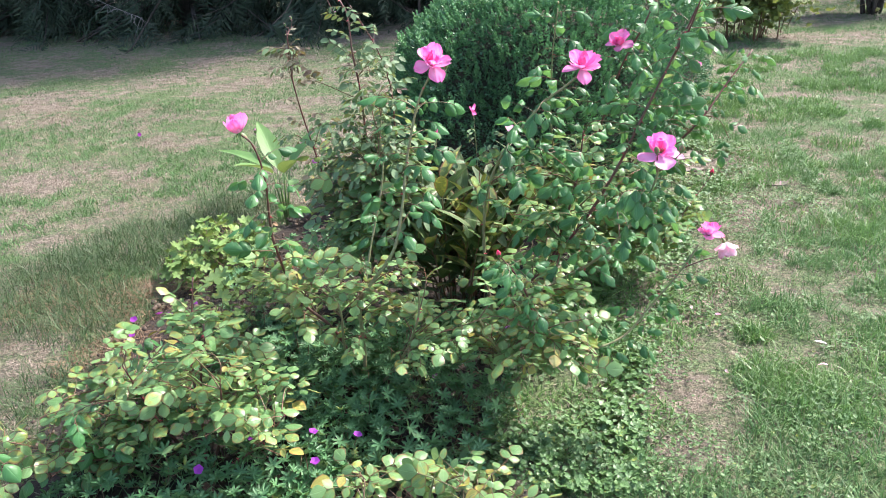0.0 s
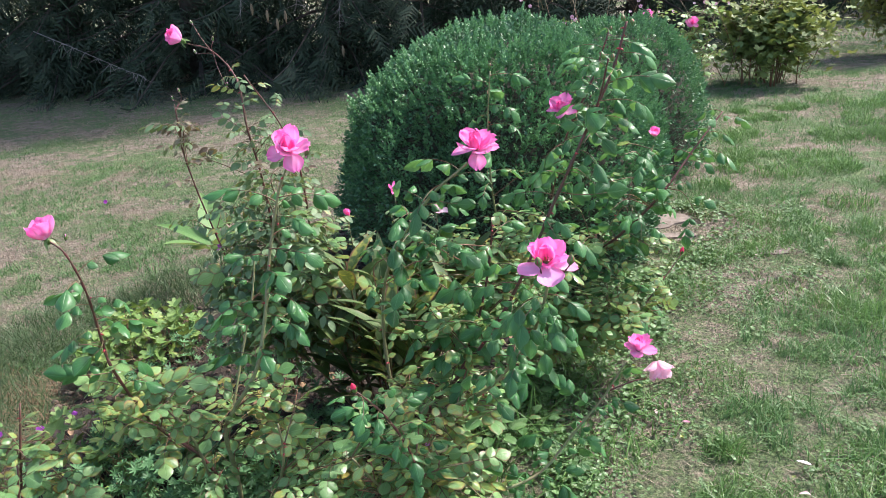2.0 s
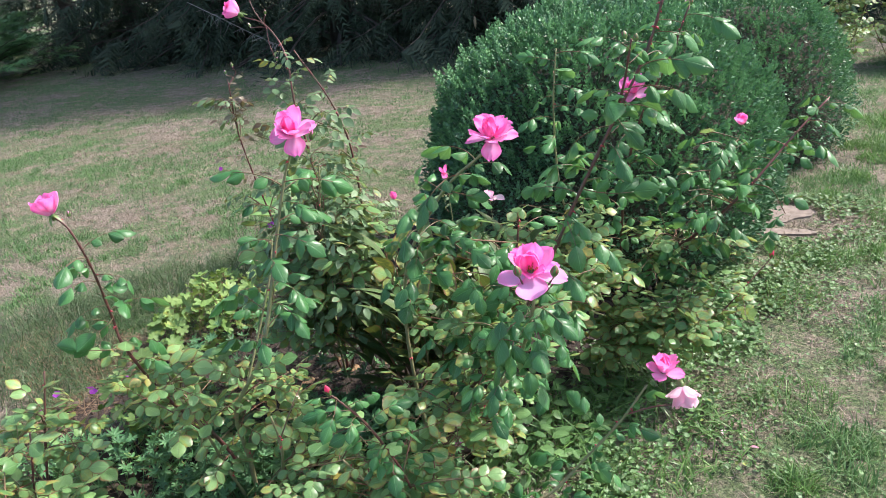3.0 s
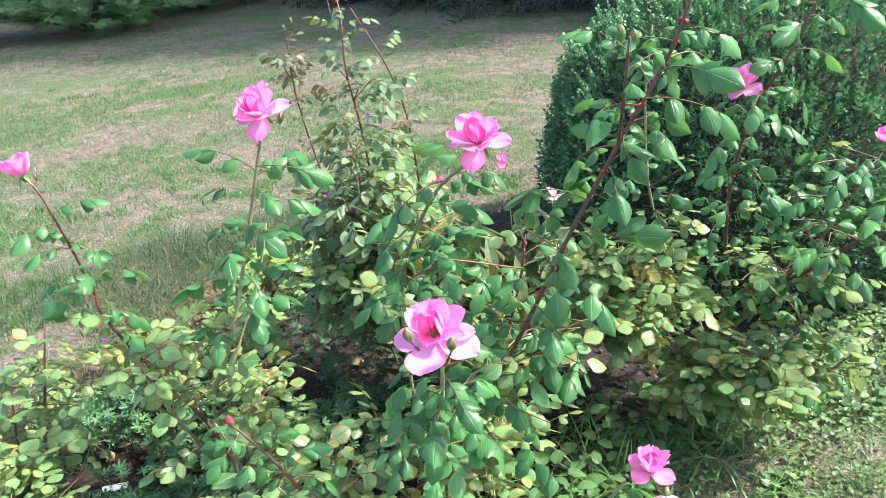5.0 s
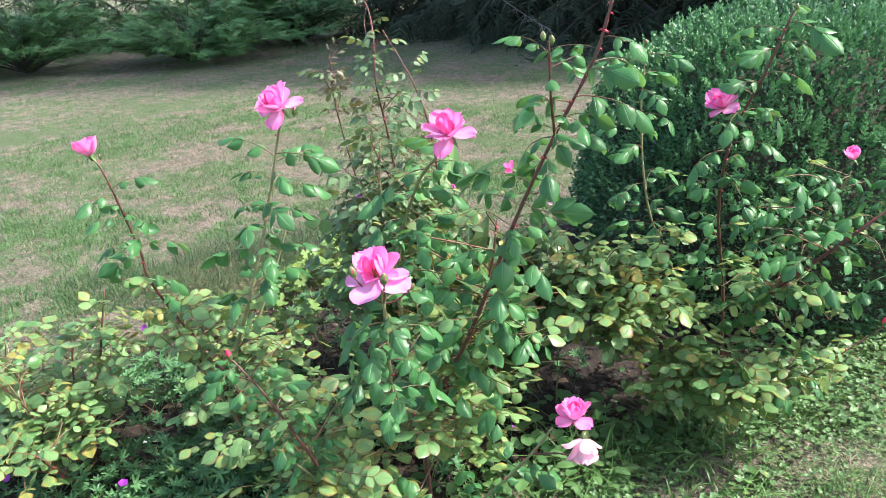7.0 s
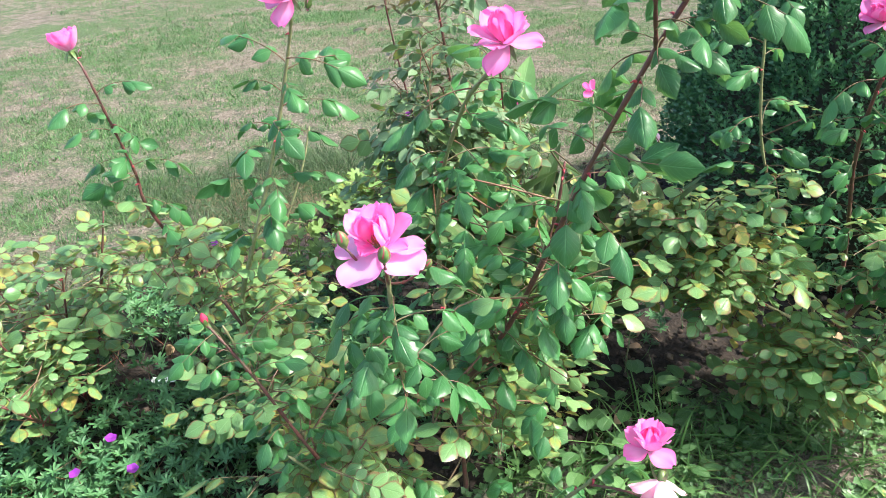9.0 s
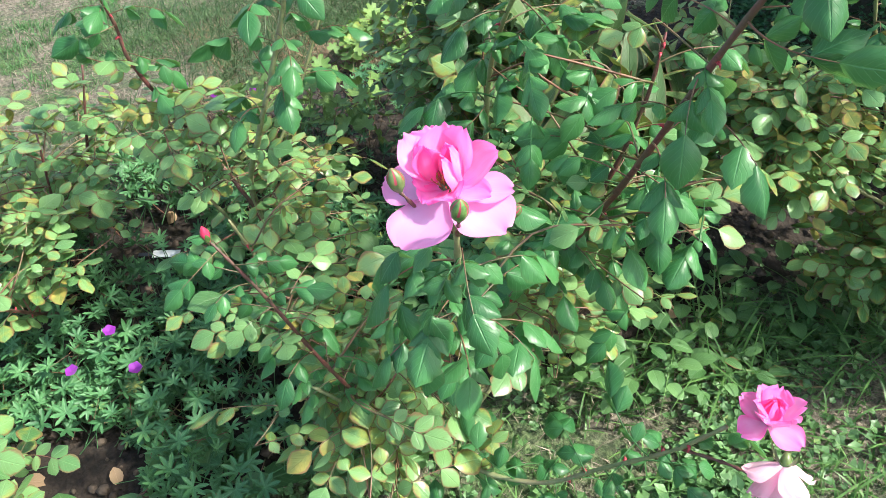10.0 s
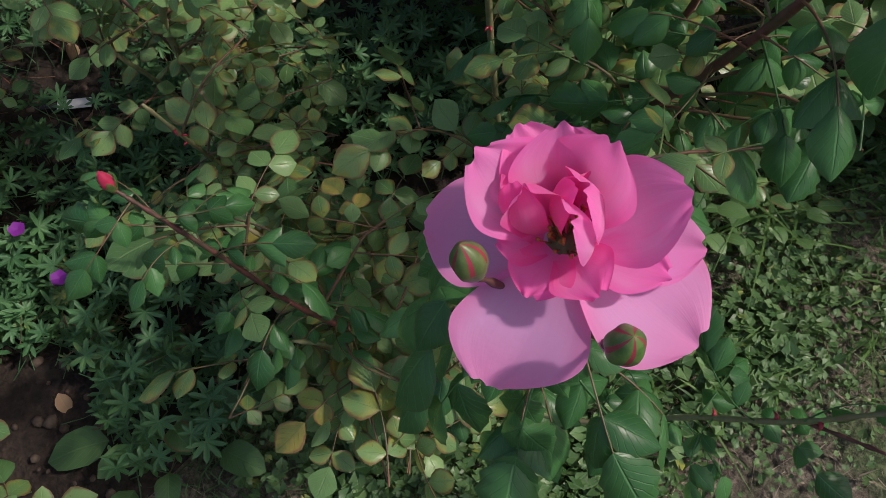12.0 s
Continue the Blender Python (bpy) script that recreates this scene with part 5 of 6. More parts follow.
# the low leafy bush at the outer end of the bed
r3 = Rose((-0.72, 1.72), "low rose bush with pale round leaves at the bed's end")
for pts in ([(-0.72, 1.72, 0), (-0.70, 1.72, 0.25), (-0.66, 1.74, 0.48)], [(-0.73, 1.73, 0), (-0.80, 1.66, 0.22), (-0.84, 1.62, 0.42)], [(-0.71, 1.71, 0), (-0.60, 1.62, 0.24), (-0.55, 1.56, 0.42)], [(-0.72, 1.72, 0), (-0.76, 1.82, 0.3), (-0.74, 1.88, 0.55)],
            [(-0.70, 1.70, 0), (-0.50, 1.60, 0.20), (-0.38, 1.52, 0.36)]):
    r3.clothe(r3.cane(pts, 0.005, 0.002, M_CANE_RED, 6), OLD, 0.4, 0.045, 0.9)
r3.bush_out(26, (-0.72, 1.70, 0.38), (0.26, 0.24, 0.16), (OLD, AGED), 3, 0.95)
r3.clothe(r3.cane([(-0.74, 1.72, 0), (-0.86, 1.74, 0.16), (-0.98, 1.72, 0.30)], 0.004, 0.002, M_CANE_RED, 4), OLD, 0.4, 0.045, 0.9)
r3.bush_out(18, (-0.98, 1.72, 0.27), (0.24, 0.24, 0.12), (OLD, FRESH), 3, 0.95)
r3.clothe(r3.cane([(-0.74, 1.70, 0), (-0.92, 1.60, 0.14), (-1.06, 1.50, 0.24)], 0.004, 0.002, M_CANE_RED, 4), OLD, 0.4, 0.045, 0.9)
r3.bush_out(16, (-1.04, 1.50, 0.22), (0.22, 0.18, 0.10), (OLD, FRESH), 3, 1.0)
r3.bush_out(8, (-0.52, 1.70, 0.36), (0.18, 0.15, 0.13), (OLD, AGED), 3, 0.9)
r3.bush_out(7, (-0.45, 1.55, 0.32), (0.16, 0.14, 0.10), (OLD, AGED), 3, 0.9)
r3.done()

# the short bush at the near corner
r7 = Rose((-0.04, 1.40), "short rose bush with spotted yellowing leaves at the bed's corner")
for pts in ([(-0.04, 1.40, 0), (-0.03, 1.40, 0.16), (0.0, 1.42, 0.30)], [(-0.03, 1.40, 0), (0.06, 1.41, 0.16), (0.14, 1.43, 0.28)], [(-0.05, 1.40, 0), (-0.11, 1.36, 0.15), (-0.15, 1.33, 0.27)]):
    r7.clothe(r7.cane(pts, 0.0045, 0.002, M_CANE_GREEN, 4), OLD, 0.45, 0.08, 0.8)
r7.bush_out(16, (0.02, 1.40, 0.26), (0.26, 0.10, 0.10), (OLD, AGED), 3, 1.0)
r7.done()

# the bush before the box
r4 = Rose((0.36, 3.42), "spreading rose bush with pink blooms in front of the box bush")
F = r4.cane([(0.36, 3.42, 0), (0.40, 3.30, 0.35), (0.44, 3.15, 0.65), (0.50, 3.07, 0.88), (0.58, 3.05, 1.05), (0.634, 3.058, 1.20)], 0.0058, 0.0024, M_CANE_RED, 12)
H = r4.cane([(0.35, 3.41, 0), (0.28, 3.25, 0.35), (0.24, 3.12, 0.62), (0.24, 3.06, 0.90), (0.26, 3.04, 1.10)], 0.005, 0.002, M_CANE_GREEN, 6)
G_ = r4.cane([(0.37, 3.42, 0.05), (0.52, 3.25, 0.33), (0.676, 3.10, 0.52), (0.803, 3.09, 0.66), (0.92, 3.2, 0.79), (1.02, 3.3, 0.89)], 0.007, 0.0025, M_CANE_RED, 14)
I_ = r4.cane([(0.36, 3.42, 0.02), (0.44, 3.18, 0.10), (0.55, 3.05, 0.14), (0.68, 2.98, 0.20)], 0.005, 0.002, M_CANE_GREEN, 4)
J_ = r4.cane([(0.35, 3.42, 0.02), (0.25, 3.10, 0.25), (0.22, 2.90, 0.42), (0.28, 2.78, 0.55)], 0.005, 0.002, M_CANE_GREEN, 4)
K_ = r4.cane([(0.52, 3.25, 0.33), (0.66, 3.20, 0.55), (0.74, 3.14, 0.72), (0.78, 3.13, 0.82)], 0.003, 0.0018, M_CANE_GREEN, 4)
r4.clothe(F, FRESH, 0.3, 0.026, 1.08, -0.05)
r4.clothe(H, FRESH, 0.4, 0.028, 0.98, -0.05)
r4.clothe(G_, FRESH, 0.32, 0.022, 1.05, -0.05)
r4.clothe(K_, FRESH, 0.3, 0.03, 0.9, 0.2, 0.9)
r4.clothe(I_, OLD, 0.3, 0.035, 0.85, 0.3)
r4.bush_out(22, (0.66, 3.08, 0.40), (0.30, 0.20, 0.22), (OLD, FRESH), 3, 0.95)
r4.bush_out(26, (0.20, 2.74, 0.30), (0.20, 0.18, 0.20), (OLD, AGED), 3, 0.85)
r4.bush_out(32, (0.38, 2.96, 0.36), (0.26, 0.26, 0.22), (OLD, AGED), 3, 0.9)
r4.bush_out(18, (0.58, 3.05, 0.66), (0.36, 0.18, 0.20), (FRESH, OLD), 2, 1.0, low=1.0)
r4.bush_out(34, (0.28, 2.84, 0.52), (0.28, 0.18, 0.13), (OLD, AGED), 3, 0.95)
r4.bush_out(24, (0.42, 2.86, 0.34), (0.26, 0.16, 0.18), (OLD, AGED), 3, 0.95)
r4.bush_out(18, (0.50, 3.02, 0.20), (0.26, 0.18, 0.12), (OLD, AGED), 3, 0.95)
bloom_of(r4.th, (0.488, 3.04, 0.966), (-0.2, -0.5, 0.7), 1.05, 0.6, 41, "open deep pink rose bloom")
bloom_of(r4.th, (0.781, 3.124, 0.85), (0.1, -0.3, 1), 0.75, 0.2, 42, "small half opened pink rose bloom")
r4.clothe(r4.cane([(0.68, 2.98, 0.20), (0.78, 3.08, 0.30), (0.884, 3.188, 0.405)], 0.0025, 0.0016, M_CANE_RED, 3), OLD, 0.1, 0.03, 0.8, 0.2, 0.75)
bud_of(r4.th, (0.884, 3.188, 0.405), (0.2, 0, 1), 1.0, True, True)
for q in ((0.26, 3.04, 1.11), (0.64, 3.06, 1.20)):
    bud_of(r4.th, q, (0, 0, 1), 0.6, "green")
r4.done()

# the slender shrub rose with small leaves
r5 = Rose((-0.50, 2.82), "slender shrub rose with small grey green leaves and one pink bloom")
T = r5.cane([(-0.48, 2.82, 0), (-0.43, 2.75, 0.5), (-0.42, 2.70, 0.85), (-0.433, 2.68, 1.02), (-0.45, 2.70, 1.16), (-0.54, 2.76, 1.24), (-0.64, 2.80, 1.265)], 0.0045, 0.0016, M_CANE_RED, 8)
T2 = r5.cane([(-0.48, 2.83, 0), (-0.36, 2.84, 0.5), (-0.33, 2.80, 0.82), (-0.36, 2.77, 1.0), (-0.44, 2.73, 1.17)], 0.0045, 0.0018, M_CANE_RED, 8)
T3 = r5.cane([(-0.49, 2.82, 0), (-0.60, 2.74, 0.55), (-0.66, 2.70, 0.9), (-0.66, 2.69, 1.10)], 0.004, 0.0015, M_CANE_RED, 6)
T4 = r5.cane([(-0.48, 2.81, 0), (-0.40, 2.65, 0.4), (-0.34, 2.58, 0.72), (-0.32, 2.58, 0.88)], 0.004, 0.0015, M_CANE_GREEN, 4)
T5 = r5.cane([(-0.48, 2.83, 0), (-0.58, 2.92, 0.4), (-0.64, 2.95, 0.7)], 0.004, 0.0015, M_CANE_GREEN, 4)
r5.clothe(T, SMALL, 0.35, 0.02, 1.1, 0.2, 0.86)
r5.clothe(T2, SMALL, 0.3, 0.02, 1.1, 0.2, 0.9)
r5.clothe(T3, BRONZE, 0.3, 0.032, 1.0, 0.2, 0.98)
r5.clothe(T4, SMALL, 0.25, 0.024, 1.2, 0.2)
r5.clothe(T5, BRONZE, 0.25, 0.03, 1.0, 0.2)
r5.bush_out(78, (-0.36, 2.60, 0.52), (0.30, 0.20, 0.22), (SMALL, OLD), 4, 1.2)
r5.bush_out(13, (-0.41, 2.68, 0.86), (0.18, 0.12, 0.2), (SMALL, BRONZE), 4, 1.1, low=1.25)
r5.bush_out(22, (-0.40, 2.64, 0.66), (0.28, 0.18, 0.16), (SMALL, OLD), 4, 1.2, low=1.1)
r5.bush_out(8, (-0.64, 2.70, 1.0), (0.05, 0.06, 0.12), (BRONZE, SMALL), 3, 1.0, low=1.25)
r5.bush_out(24, (-0.42, 2.45, 0.42), (0.30, 0.20, 0.16), (OLD, SMALL), 3, 0.85)
bloom_of(r5.th, (-0.66, 2.805, 1.275), (-0.55, -0.45, 0.6), 1.15, 0.30, 51, "half opened pink rose bloom")
for q in ((-0.60, 2.78, 1.32), (-0.53, 2.75, 1.27), (-0.60, 2.77, 1.235), (-0.66, 2.69, 1.11), (-0.64, 2.70, 1.13), (-0.49, 2.71, 1.14)):
    r5.cane([(-0.54, 2.76, 1.235) if q[0] > -0.62 else (-0.66, 2.69, 1.08), ((-0.54 if q[0] > -0.62 else -0.66) * 0.5 + q[0] * 0.5, q[1] * 0.5 + 1.37, q[2] * 0.5 + (0.62 if q[0] > -0.62 else 0.545)), q], 0.0013, 0.001, M_CANE_RED)
    bud_of(r5.th, q, (q[0] + 0.54, 0.0, 0.1 if q[2] > 1.2 else 0.3), 0.5, False)
r5.done()

# the rose behind the box
r6 = Rose((1.15, 7.0), "pale leaved rose bush with small pink blooms behind the box")
for pts in ([(1.15, 7.0, 0), (1.05, 6.95, 0.5), (0.98, 6.85, 0.88)], [(1.16, 7.0, 0), (1.25, 6.9, 0.5), (1.29, 6.8, 0.82)], [(1.15, 7, 0), (1.38, 6.9, 0.55), (1.48, 6.85, 0.98)], [(1.15, 7, 0), (1.05, 7.0, 0.6), (1.06, 6.9, 1.1)]):
    r6.clothe(r6.cane(pts, 0.006, 0.002, M_CANE_GREEN), OLD, 0.2, 0.03, 0.95)
r6.bush_out(70, (1.2, 6.9, 0.65), (0.34, 0.3, 0.36), (OLD, SMALL), 3, 1.0)
bloom_of(r6.th, (0.98, 6.83, 0.91), (-0.2, -0.6, 0.6), 1.1, 0.6, 61, "open pink rose bloom")
bloom_of(r6.th, (1.29, 6.78, 0.845), (0.2, -0.6, 0.6), 1.1, 0.6, 62, "open pink rose bloom")
r6.done()


# ---- other plants of the bed ----
def lobed(radius, lobes, teeth, deep, spread=5.2, cup=0.12, seed=0):
    """A hand-shaped leaf: lobes fanned about the stalk's end at the origin, its middle lobe along +y."""
    vs, uv, fs = [(0, 0, 0)], [(0.5, 0.0)], []
    n = lobes * teeth * 2
    for i in range(n + 1):
        s = i / n
        a = (s - 0.5) * spread
        q = (s * lobes) % 1.0 if i < n else 1.0
        lobe = math.sin(math.pi * q) ** 0.7 if 0 < q < 1 else 0.0
        notch = 0.86 if (i % 2) else 1.0
        rr = radius * (1 - deep + deep * lobe) * notch * (1.0 - 0.18 * abs(s - 0.5))
        for k, c in enumerate((0.5, 1.0)):
            vs.append((math.sin(a) * rr * c, math.cos(a) * rr * c, cup * radius * c * c * (0.6 + 0.6 * math.sin(q * math.pi)) - 0.05 * radius * c))
            uv.append((0.5 + 0.46 * (q - 0.5), c))
    for i in range(n):
        a, b = 1 + 2 * i, 1 + 2 * (i + 1)
        fs.append((0, b, a))
        fs.append((a, b, b + 1, a + 1))
    return np.array(vs), fs, uv


def lobed_mesh(name, mats, stalk, *args, **kw):
    g = Geo()
    v, f, u = lobed(*args, **kw)
    g.add(v, f, u, 0)
    g.add(*tube([(0, 0, 0), (0, -0.01, -stalk * 0.5), (0, -0.03, -stalk)], [0.0009, 0.001, 0.0012], 3, False), 1)
    return g.mesh(name, mats)


def leafy_patch(name, label, category, area, count, shapes, zlow, zhigh, test=None, tilt=0.45, scale=(0.7, 1.2), limit=300, group=""):
    """A low plant of stalked leaves over a stretch of ground (x0, x1, y0, y1)."""
    x0, x1, y0, y1 = area
    cx, cy = (x0 + x1) / 2, (y0 + y1) / 2
    th = thing(name, (cx, cy, 0.03), label, category, group)
    rest, made, tries = {}, 0, 0
    while made < count and tries < count * 20:
        tries += 1
        x, y = rng.uniform(x0, x1), rng.uniform(y0, y1)
        e = ((x - cx) / (x1 - x0) * 2) ** 2 + ((y - cy) / (y1 - y0) * 2) ** 2
        if e > 1.05 + 0.3 * field(x, y, 3.3, 2.0) or (test and not test(x, y)):
            continue
        h = zlow + (zhigh - zlow) * rng.random() ** 0.7 * max(0.25, 1 - 0.6 * e)
        me = shapes[int(rng.integers(0, len(shapes)))]
        m = Matrix.Translation((x, y, h)) @ Matrix.Rotation(rng.uniform(0, 6.283), 4, "Z") @ Euler((rng.normal(-0.1, tilt), rng.normal(0, tilt * 0.7), 0)).to_matrix().to_4x4() @ Matrix.Scale(rng.uniform(*scale), 4)
        if made < limit:
            part("leaf", me, th, m)
        else:
            rest.setdefault(me.name, (me, []))[1].append(m)
        made += 1
    for me, lst in rest.values():
        v = np.array([tuple(q.co) for q in me.vertices])
        uv = [(0.5, 0.5)] * len(v)
        for p in me.polygons:
            for li in p.loop_indices:
                uv[me.loops[li].vertex_index] = tuple(me.uv_layers[0].data[li].uv)
        part("foliage", stamp("foliage", [(v, [tuple(p.vertices) for p in me.polygons], uv, np.array([[list(r) for r in m] for m in lst]))], [me.materials[0]]), th, None, "", "stuff")
    return th


GER = [lobed_mesh("leaf", [M_GERANIUM, M_TWIG], 0.08, 0.026, 7, 2, 0.62, seed=i, spread=5.4, cup=0.18 + 0.1 * i) for i in range(3)]
LIME = [lobed_mesh("leaf", [M_LIME, M_TWIG], 0.10, 0.034, 5, 3, 0.42, seed=i, spread=4.6, cup=0.15 + 0.1 * i) for i in range(3)]
IVY = [lobed(0.0125, 1, 2, 0.10, spread=5.7, cup=0.2)]


def bare(x, y):
    """Where the soil shows between the plants."""
    return (math.hypot(x + 0.69, (y - 1.93)) < 0.11) or (math.hypot((x + 0.15) / 1.6, y - 1.53) < 0.095) or (math.hypot((x - 0.02) / 1.4, y - 2.22) < 0.09)


g1 = leafy_patch("cranesbill", "low cushion of deeply cut blue green cranesbill leaves", "cranesbill", (-1.15, -0.20, 1.35, 2.45), 1250, GER, 0.06, 0.24, lambda x, y: not bare(x, y), group="cranesbill cushions")
g2 = leafy_patch("cranesbill", "low cushion of deeply cut blue green cranesbill leaves under the roses", "cranesbill", (-0.60, 0.16, 1.55, 2.60), 1000, GER, 0.05, 0.22, lambda x, y: not bare(x, y) and in_bed(x - 0.05, y), group="cranesbill cushions")
g3 = leafy_patch("cranesbill", "low cushion of cranesbill leaves below the shrub rose", "cranesbill", (-1.15, 0.10, 2.25, 3.45), 550, GER, 0.05, 0.22, limit=120, group="cranesbill cushions")
leafy_patch("cranesbill", "low cushion of cranesbill leaves at the bed's corner", "cranesbill", (-0.62, 0.06, 1.16, 1.72), 240, GER, 0.05, 0.13, lambda x, y: in_bed(x, y) and not bare(x, y), limit=200, group="cranesbill cushions")
lime = leafy_patch("lime_perennial", "yellow green lobed perennial at the edge of the bed", "perennial", (-1.42, -0.98, 2.75, 3.35), 210, LIME, 0.03, 0.26, tilt=0.55, scale=(0.8, 1.35))
leafy_patch("lime_perennial", "yellow green lobed seedlings beside the roses", "perennial", (-1.1, -0.6, 2.15, 2.65), 110, LIME, 0.08, 0.34, tilt=0.5, scale=(0.8, 1.3))


def cranesbill_flower(at, parent_th, s=1.0):
    g = Geo()
    for k in range(5):
        v, f, u = blade(0.014, 0.013, 4, 3, 0.62, 0.6, 0.1, 0.0)
        g.add(move(v, Matrix.Rotation(k * 1.2566, 4, "Z") @ Matrix.Rotation(0.35, 4, "X")), f, u, 0)
    g.add(*tube([(0, 0, 0.001), (0.004, 0, -0.05), (0.0, 0.01, -0.14)], [0.0008] * 3, 4, False), 1)
    part("flower", g.mesh("flower", [M_MAGENTA, M_TWIG]), parent_th, Matrix.Translation(at) @ Euler((rng.normal(0.5, 0.3), rng.normal(0, 0.3), rng.uniform(0, 6))).to_matrix().to_4x4() @ Matrix.Scale(s, 4), "small vivid magenta flower")


for q in ((-0.379, 1.69, 0.185), (-0.257, 1.692, 0.18), (-1.12, 2.12, 0.22), (-1.05, 2.25, 0.22), (-1.0, 2.34, 0.22), (-0.52, 1.62, 0.21), (-0.35, 1.60, 0.16), (-1.16, 2.21, 0.22), (-1.11, 2.29, 0.2), (-0.9, 1.72, 0.22), (-0.62, 1.5, 0.2)):
    cranesbill_flower(q, g1)
for q in ((0.17, 2.55, 0.13), (0.10, 2.40, 0.12), (-0.10, 2.05, 0.14)):
    cranesbill_flower(q, g2, 0.8)
for q in ((-2.6, 5.0, 0.1), (-0.62, 2.72, 0.62)):
    cranesbill_flower(q, g3, 1.1)


def lance_plant():
    th = thing("lance_leaved_perennial", (-0.10, 2.72, 0.03), "dense perennial with long upright lance shaped green leaves", "perennial")
    shapes = []
    for i in range(5):
        g = Geo()
        v, f, u = blade(0.19, 0.050, 9, 4, 0.45, 0.85, 0.22, 0.22 + 0.08 * i, 0.05, seed=i, point=0.2)
        g.add(v, f, u)
        shapes.append(g.mesh("leaf", [M_LANCE]))
    for k in range(26):
        a, d = rng.uniform(0, 6.283), 0.10 * math.sqrt(rng.random())
        lean = 0.32 * rng.random()
        h = 0.60 * rng.uniform(0.6, 1.05) * (1 - 0.3 * lean)
        b0 = np.array([-0.10 + math.cos(a) * d, 2.72 + math.sin(a) * d, 0.02])
        top = b0 + np.array([math.cos(a) * lean, math.sin(a) * lean, h])
        line = spline([b0, (b0 + top) / 2 + np.array([0, 0, 0.04]), top], 5)
        g = Geo()
        g.add(*tube(line, [0.004 - 0.002 * i / len(line) for i in range(len(line))], 5, False), 0)
        part("stem", g.mesh("stem", [M_TWIG]), th)
        for j in range(11):
            s = 0.25 + 0.75 * j / 10
            i = min(len(line) - 2, int(s * (len(line) - 1)))
            b = j * 2.4 + a
            up = 0.9 + 1.3 * s + rng.normal(0, 0.25)
            part("leaf", shapes[int(rng.integers(0, 5))], th, aim(line[i], (math.cos(b), math.sin(b), up), (0, 0, 1), rng.uniform(0.65, 1.1), rng.normal(0, 15)))
    return th


lance = lance_plant()
# faded purple flower heads on it
for q, s_ in (((-0.165, 2.715, 0.725), 0.62), ((-0.04, 2.83, 0.775), 0.85), ((0.085, 2.86, 0.69), 1.0)):
    bl = Rose((q[0], q[1]), "single thin stemmed pink flower rising between the leaves", "")
    bl.cane([(q[0], q[1], 0.02), (q[0] + 0.01, q[1] + 0.01, q[2] * 0.6), (q[0], q[1], q[2] - 0.01)], 0.002, 0.0014, M_CANE_GREEN)
    wb = frame_up(q, (0.2, -0.5, 0.8), s_ * 9)
    wilt = part("bloom", CALYX, bl.th, wb @ Matrix.Scale(0.6, 4), "withered mauve pink flower with few petals")
    for k in range(3):
        set_petal(wilt, wb, (PALE if s_ > 0.9 else INNER)[k], 90 + 60 * k * s_, 15 + 40 * k * s_, s_, 0.002, 0.002, 20 - 20 * k, 0.75)
    bl.clothe([np.array((q[0], q[1], 0.2)), np.array((q[0], q[1], q[2] - 0.03))], SMALL, 0.4, 0.06)
    bl.done()


def broad_plant(at):
    th = thing("broad_leaved_plant", (*at, 0.02), "plant with a few large smooth pale green pointed leaves", "plant")
    for a, up, ln, wd in ((2.2, 1.1, 0.32, 0.10), (2.9, 0.55, 0.31, 0.085), (0.7, 1.4, 0.30, 0.10), (4.2, 0.8, 0.24, 0.09), (5.4, 0.9, 0.26, 0.1)):
        g = Geo()
        v, f, u = blade(ln, wd, 12, 6, 0.42, 0.8, 0.3, 0.25, 0.03, seed=a)
        g.add(v, f, u)
        st = np.array((at[0] + 0.05 * math.cos(a), at[1] + 0.05 * math.sin(a), 0.29))
        m = aim(st, (math.cos(a), math.sin(a), up))
        part("leaf", g.mesh("leaf", [M_BROAD]), th, m)
        g = Geo()
        g.add(*tube([(at[0], at[1], 0.0), (at[0] + 0.02 * math.cos(a), at[1] + 0.02 * math.sin(a), 0.12), tuple(st)], [0.008, 0.006, 0.003], 6), 0)
        part("stalk", g.mesh("stalk", [M_SEPAL]), th)


broad_plant((-1.10, 3.62))

# dark feathery tufts along the outer edge
for gx, gy, gr, gh_, gn in ((-1.42, 2.05, 0.22, 0.13, 500), (-1.36, 1.66, 0.2, 0.12, 420), (-1.2, 1.32, 0.2, 0.1, 380), (-1.72, 3.32, 0.36, 0.20, 1500), (-1.95, 2.95, 0.34, 0.18, 1300), (-1.42, 3.75, 0.3, 0.2, 1000), (-1.62, 2.62, 0.28, 0.15, 900), (-2.1, 2.45, 0.3, 0.15, 900)):
    grass_clump(gx, gy, gr, gh_, gn, M_TUFT, "dark fine leaved tufted cushion at the edge of the bed", 1.15, "tufted_cushion", 0.003, "tufted plant")
for gx, gy, gr, gh_, gn in ((-1.42, 2.78, 0.22, 0.10, 620), (-1.30, 2.3, 0.24, 0.09, 900), (-1.75, 2.7, 0.3, 0.09, 600), (-1.12, 2.12, 0.2, 0.08, 700)):
    grass_clump(gx, gy, gr, gh_, gn, M_WITHER, "withered brown stalks lying beside the bed", 1.6, "withered_tuft", 0.003, "dead stalks")


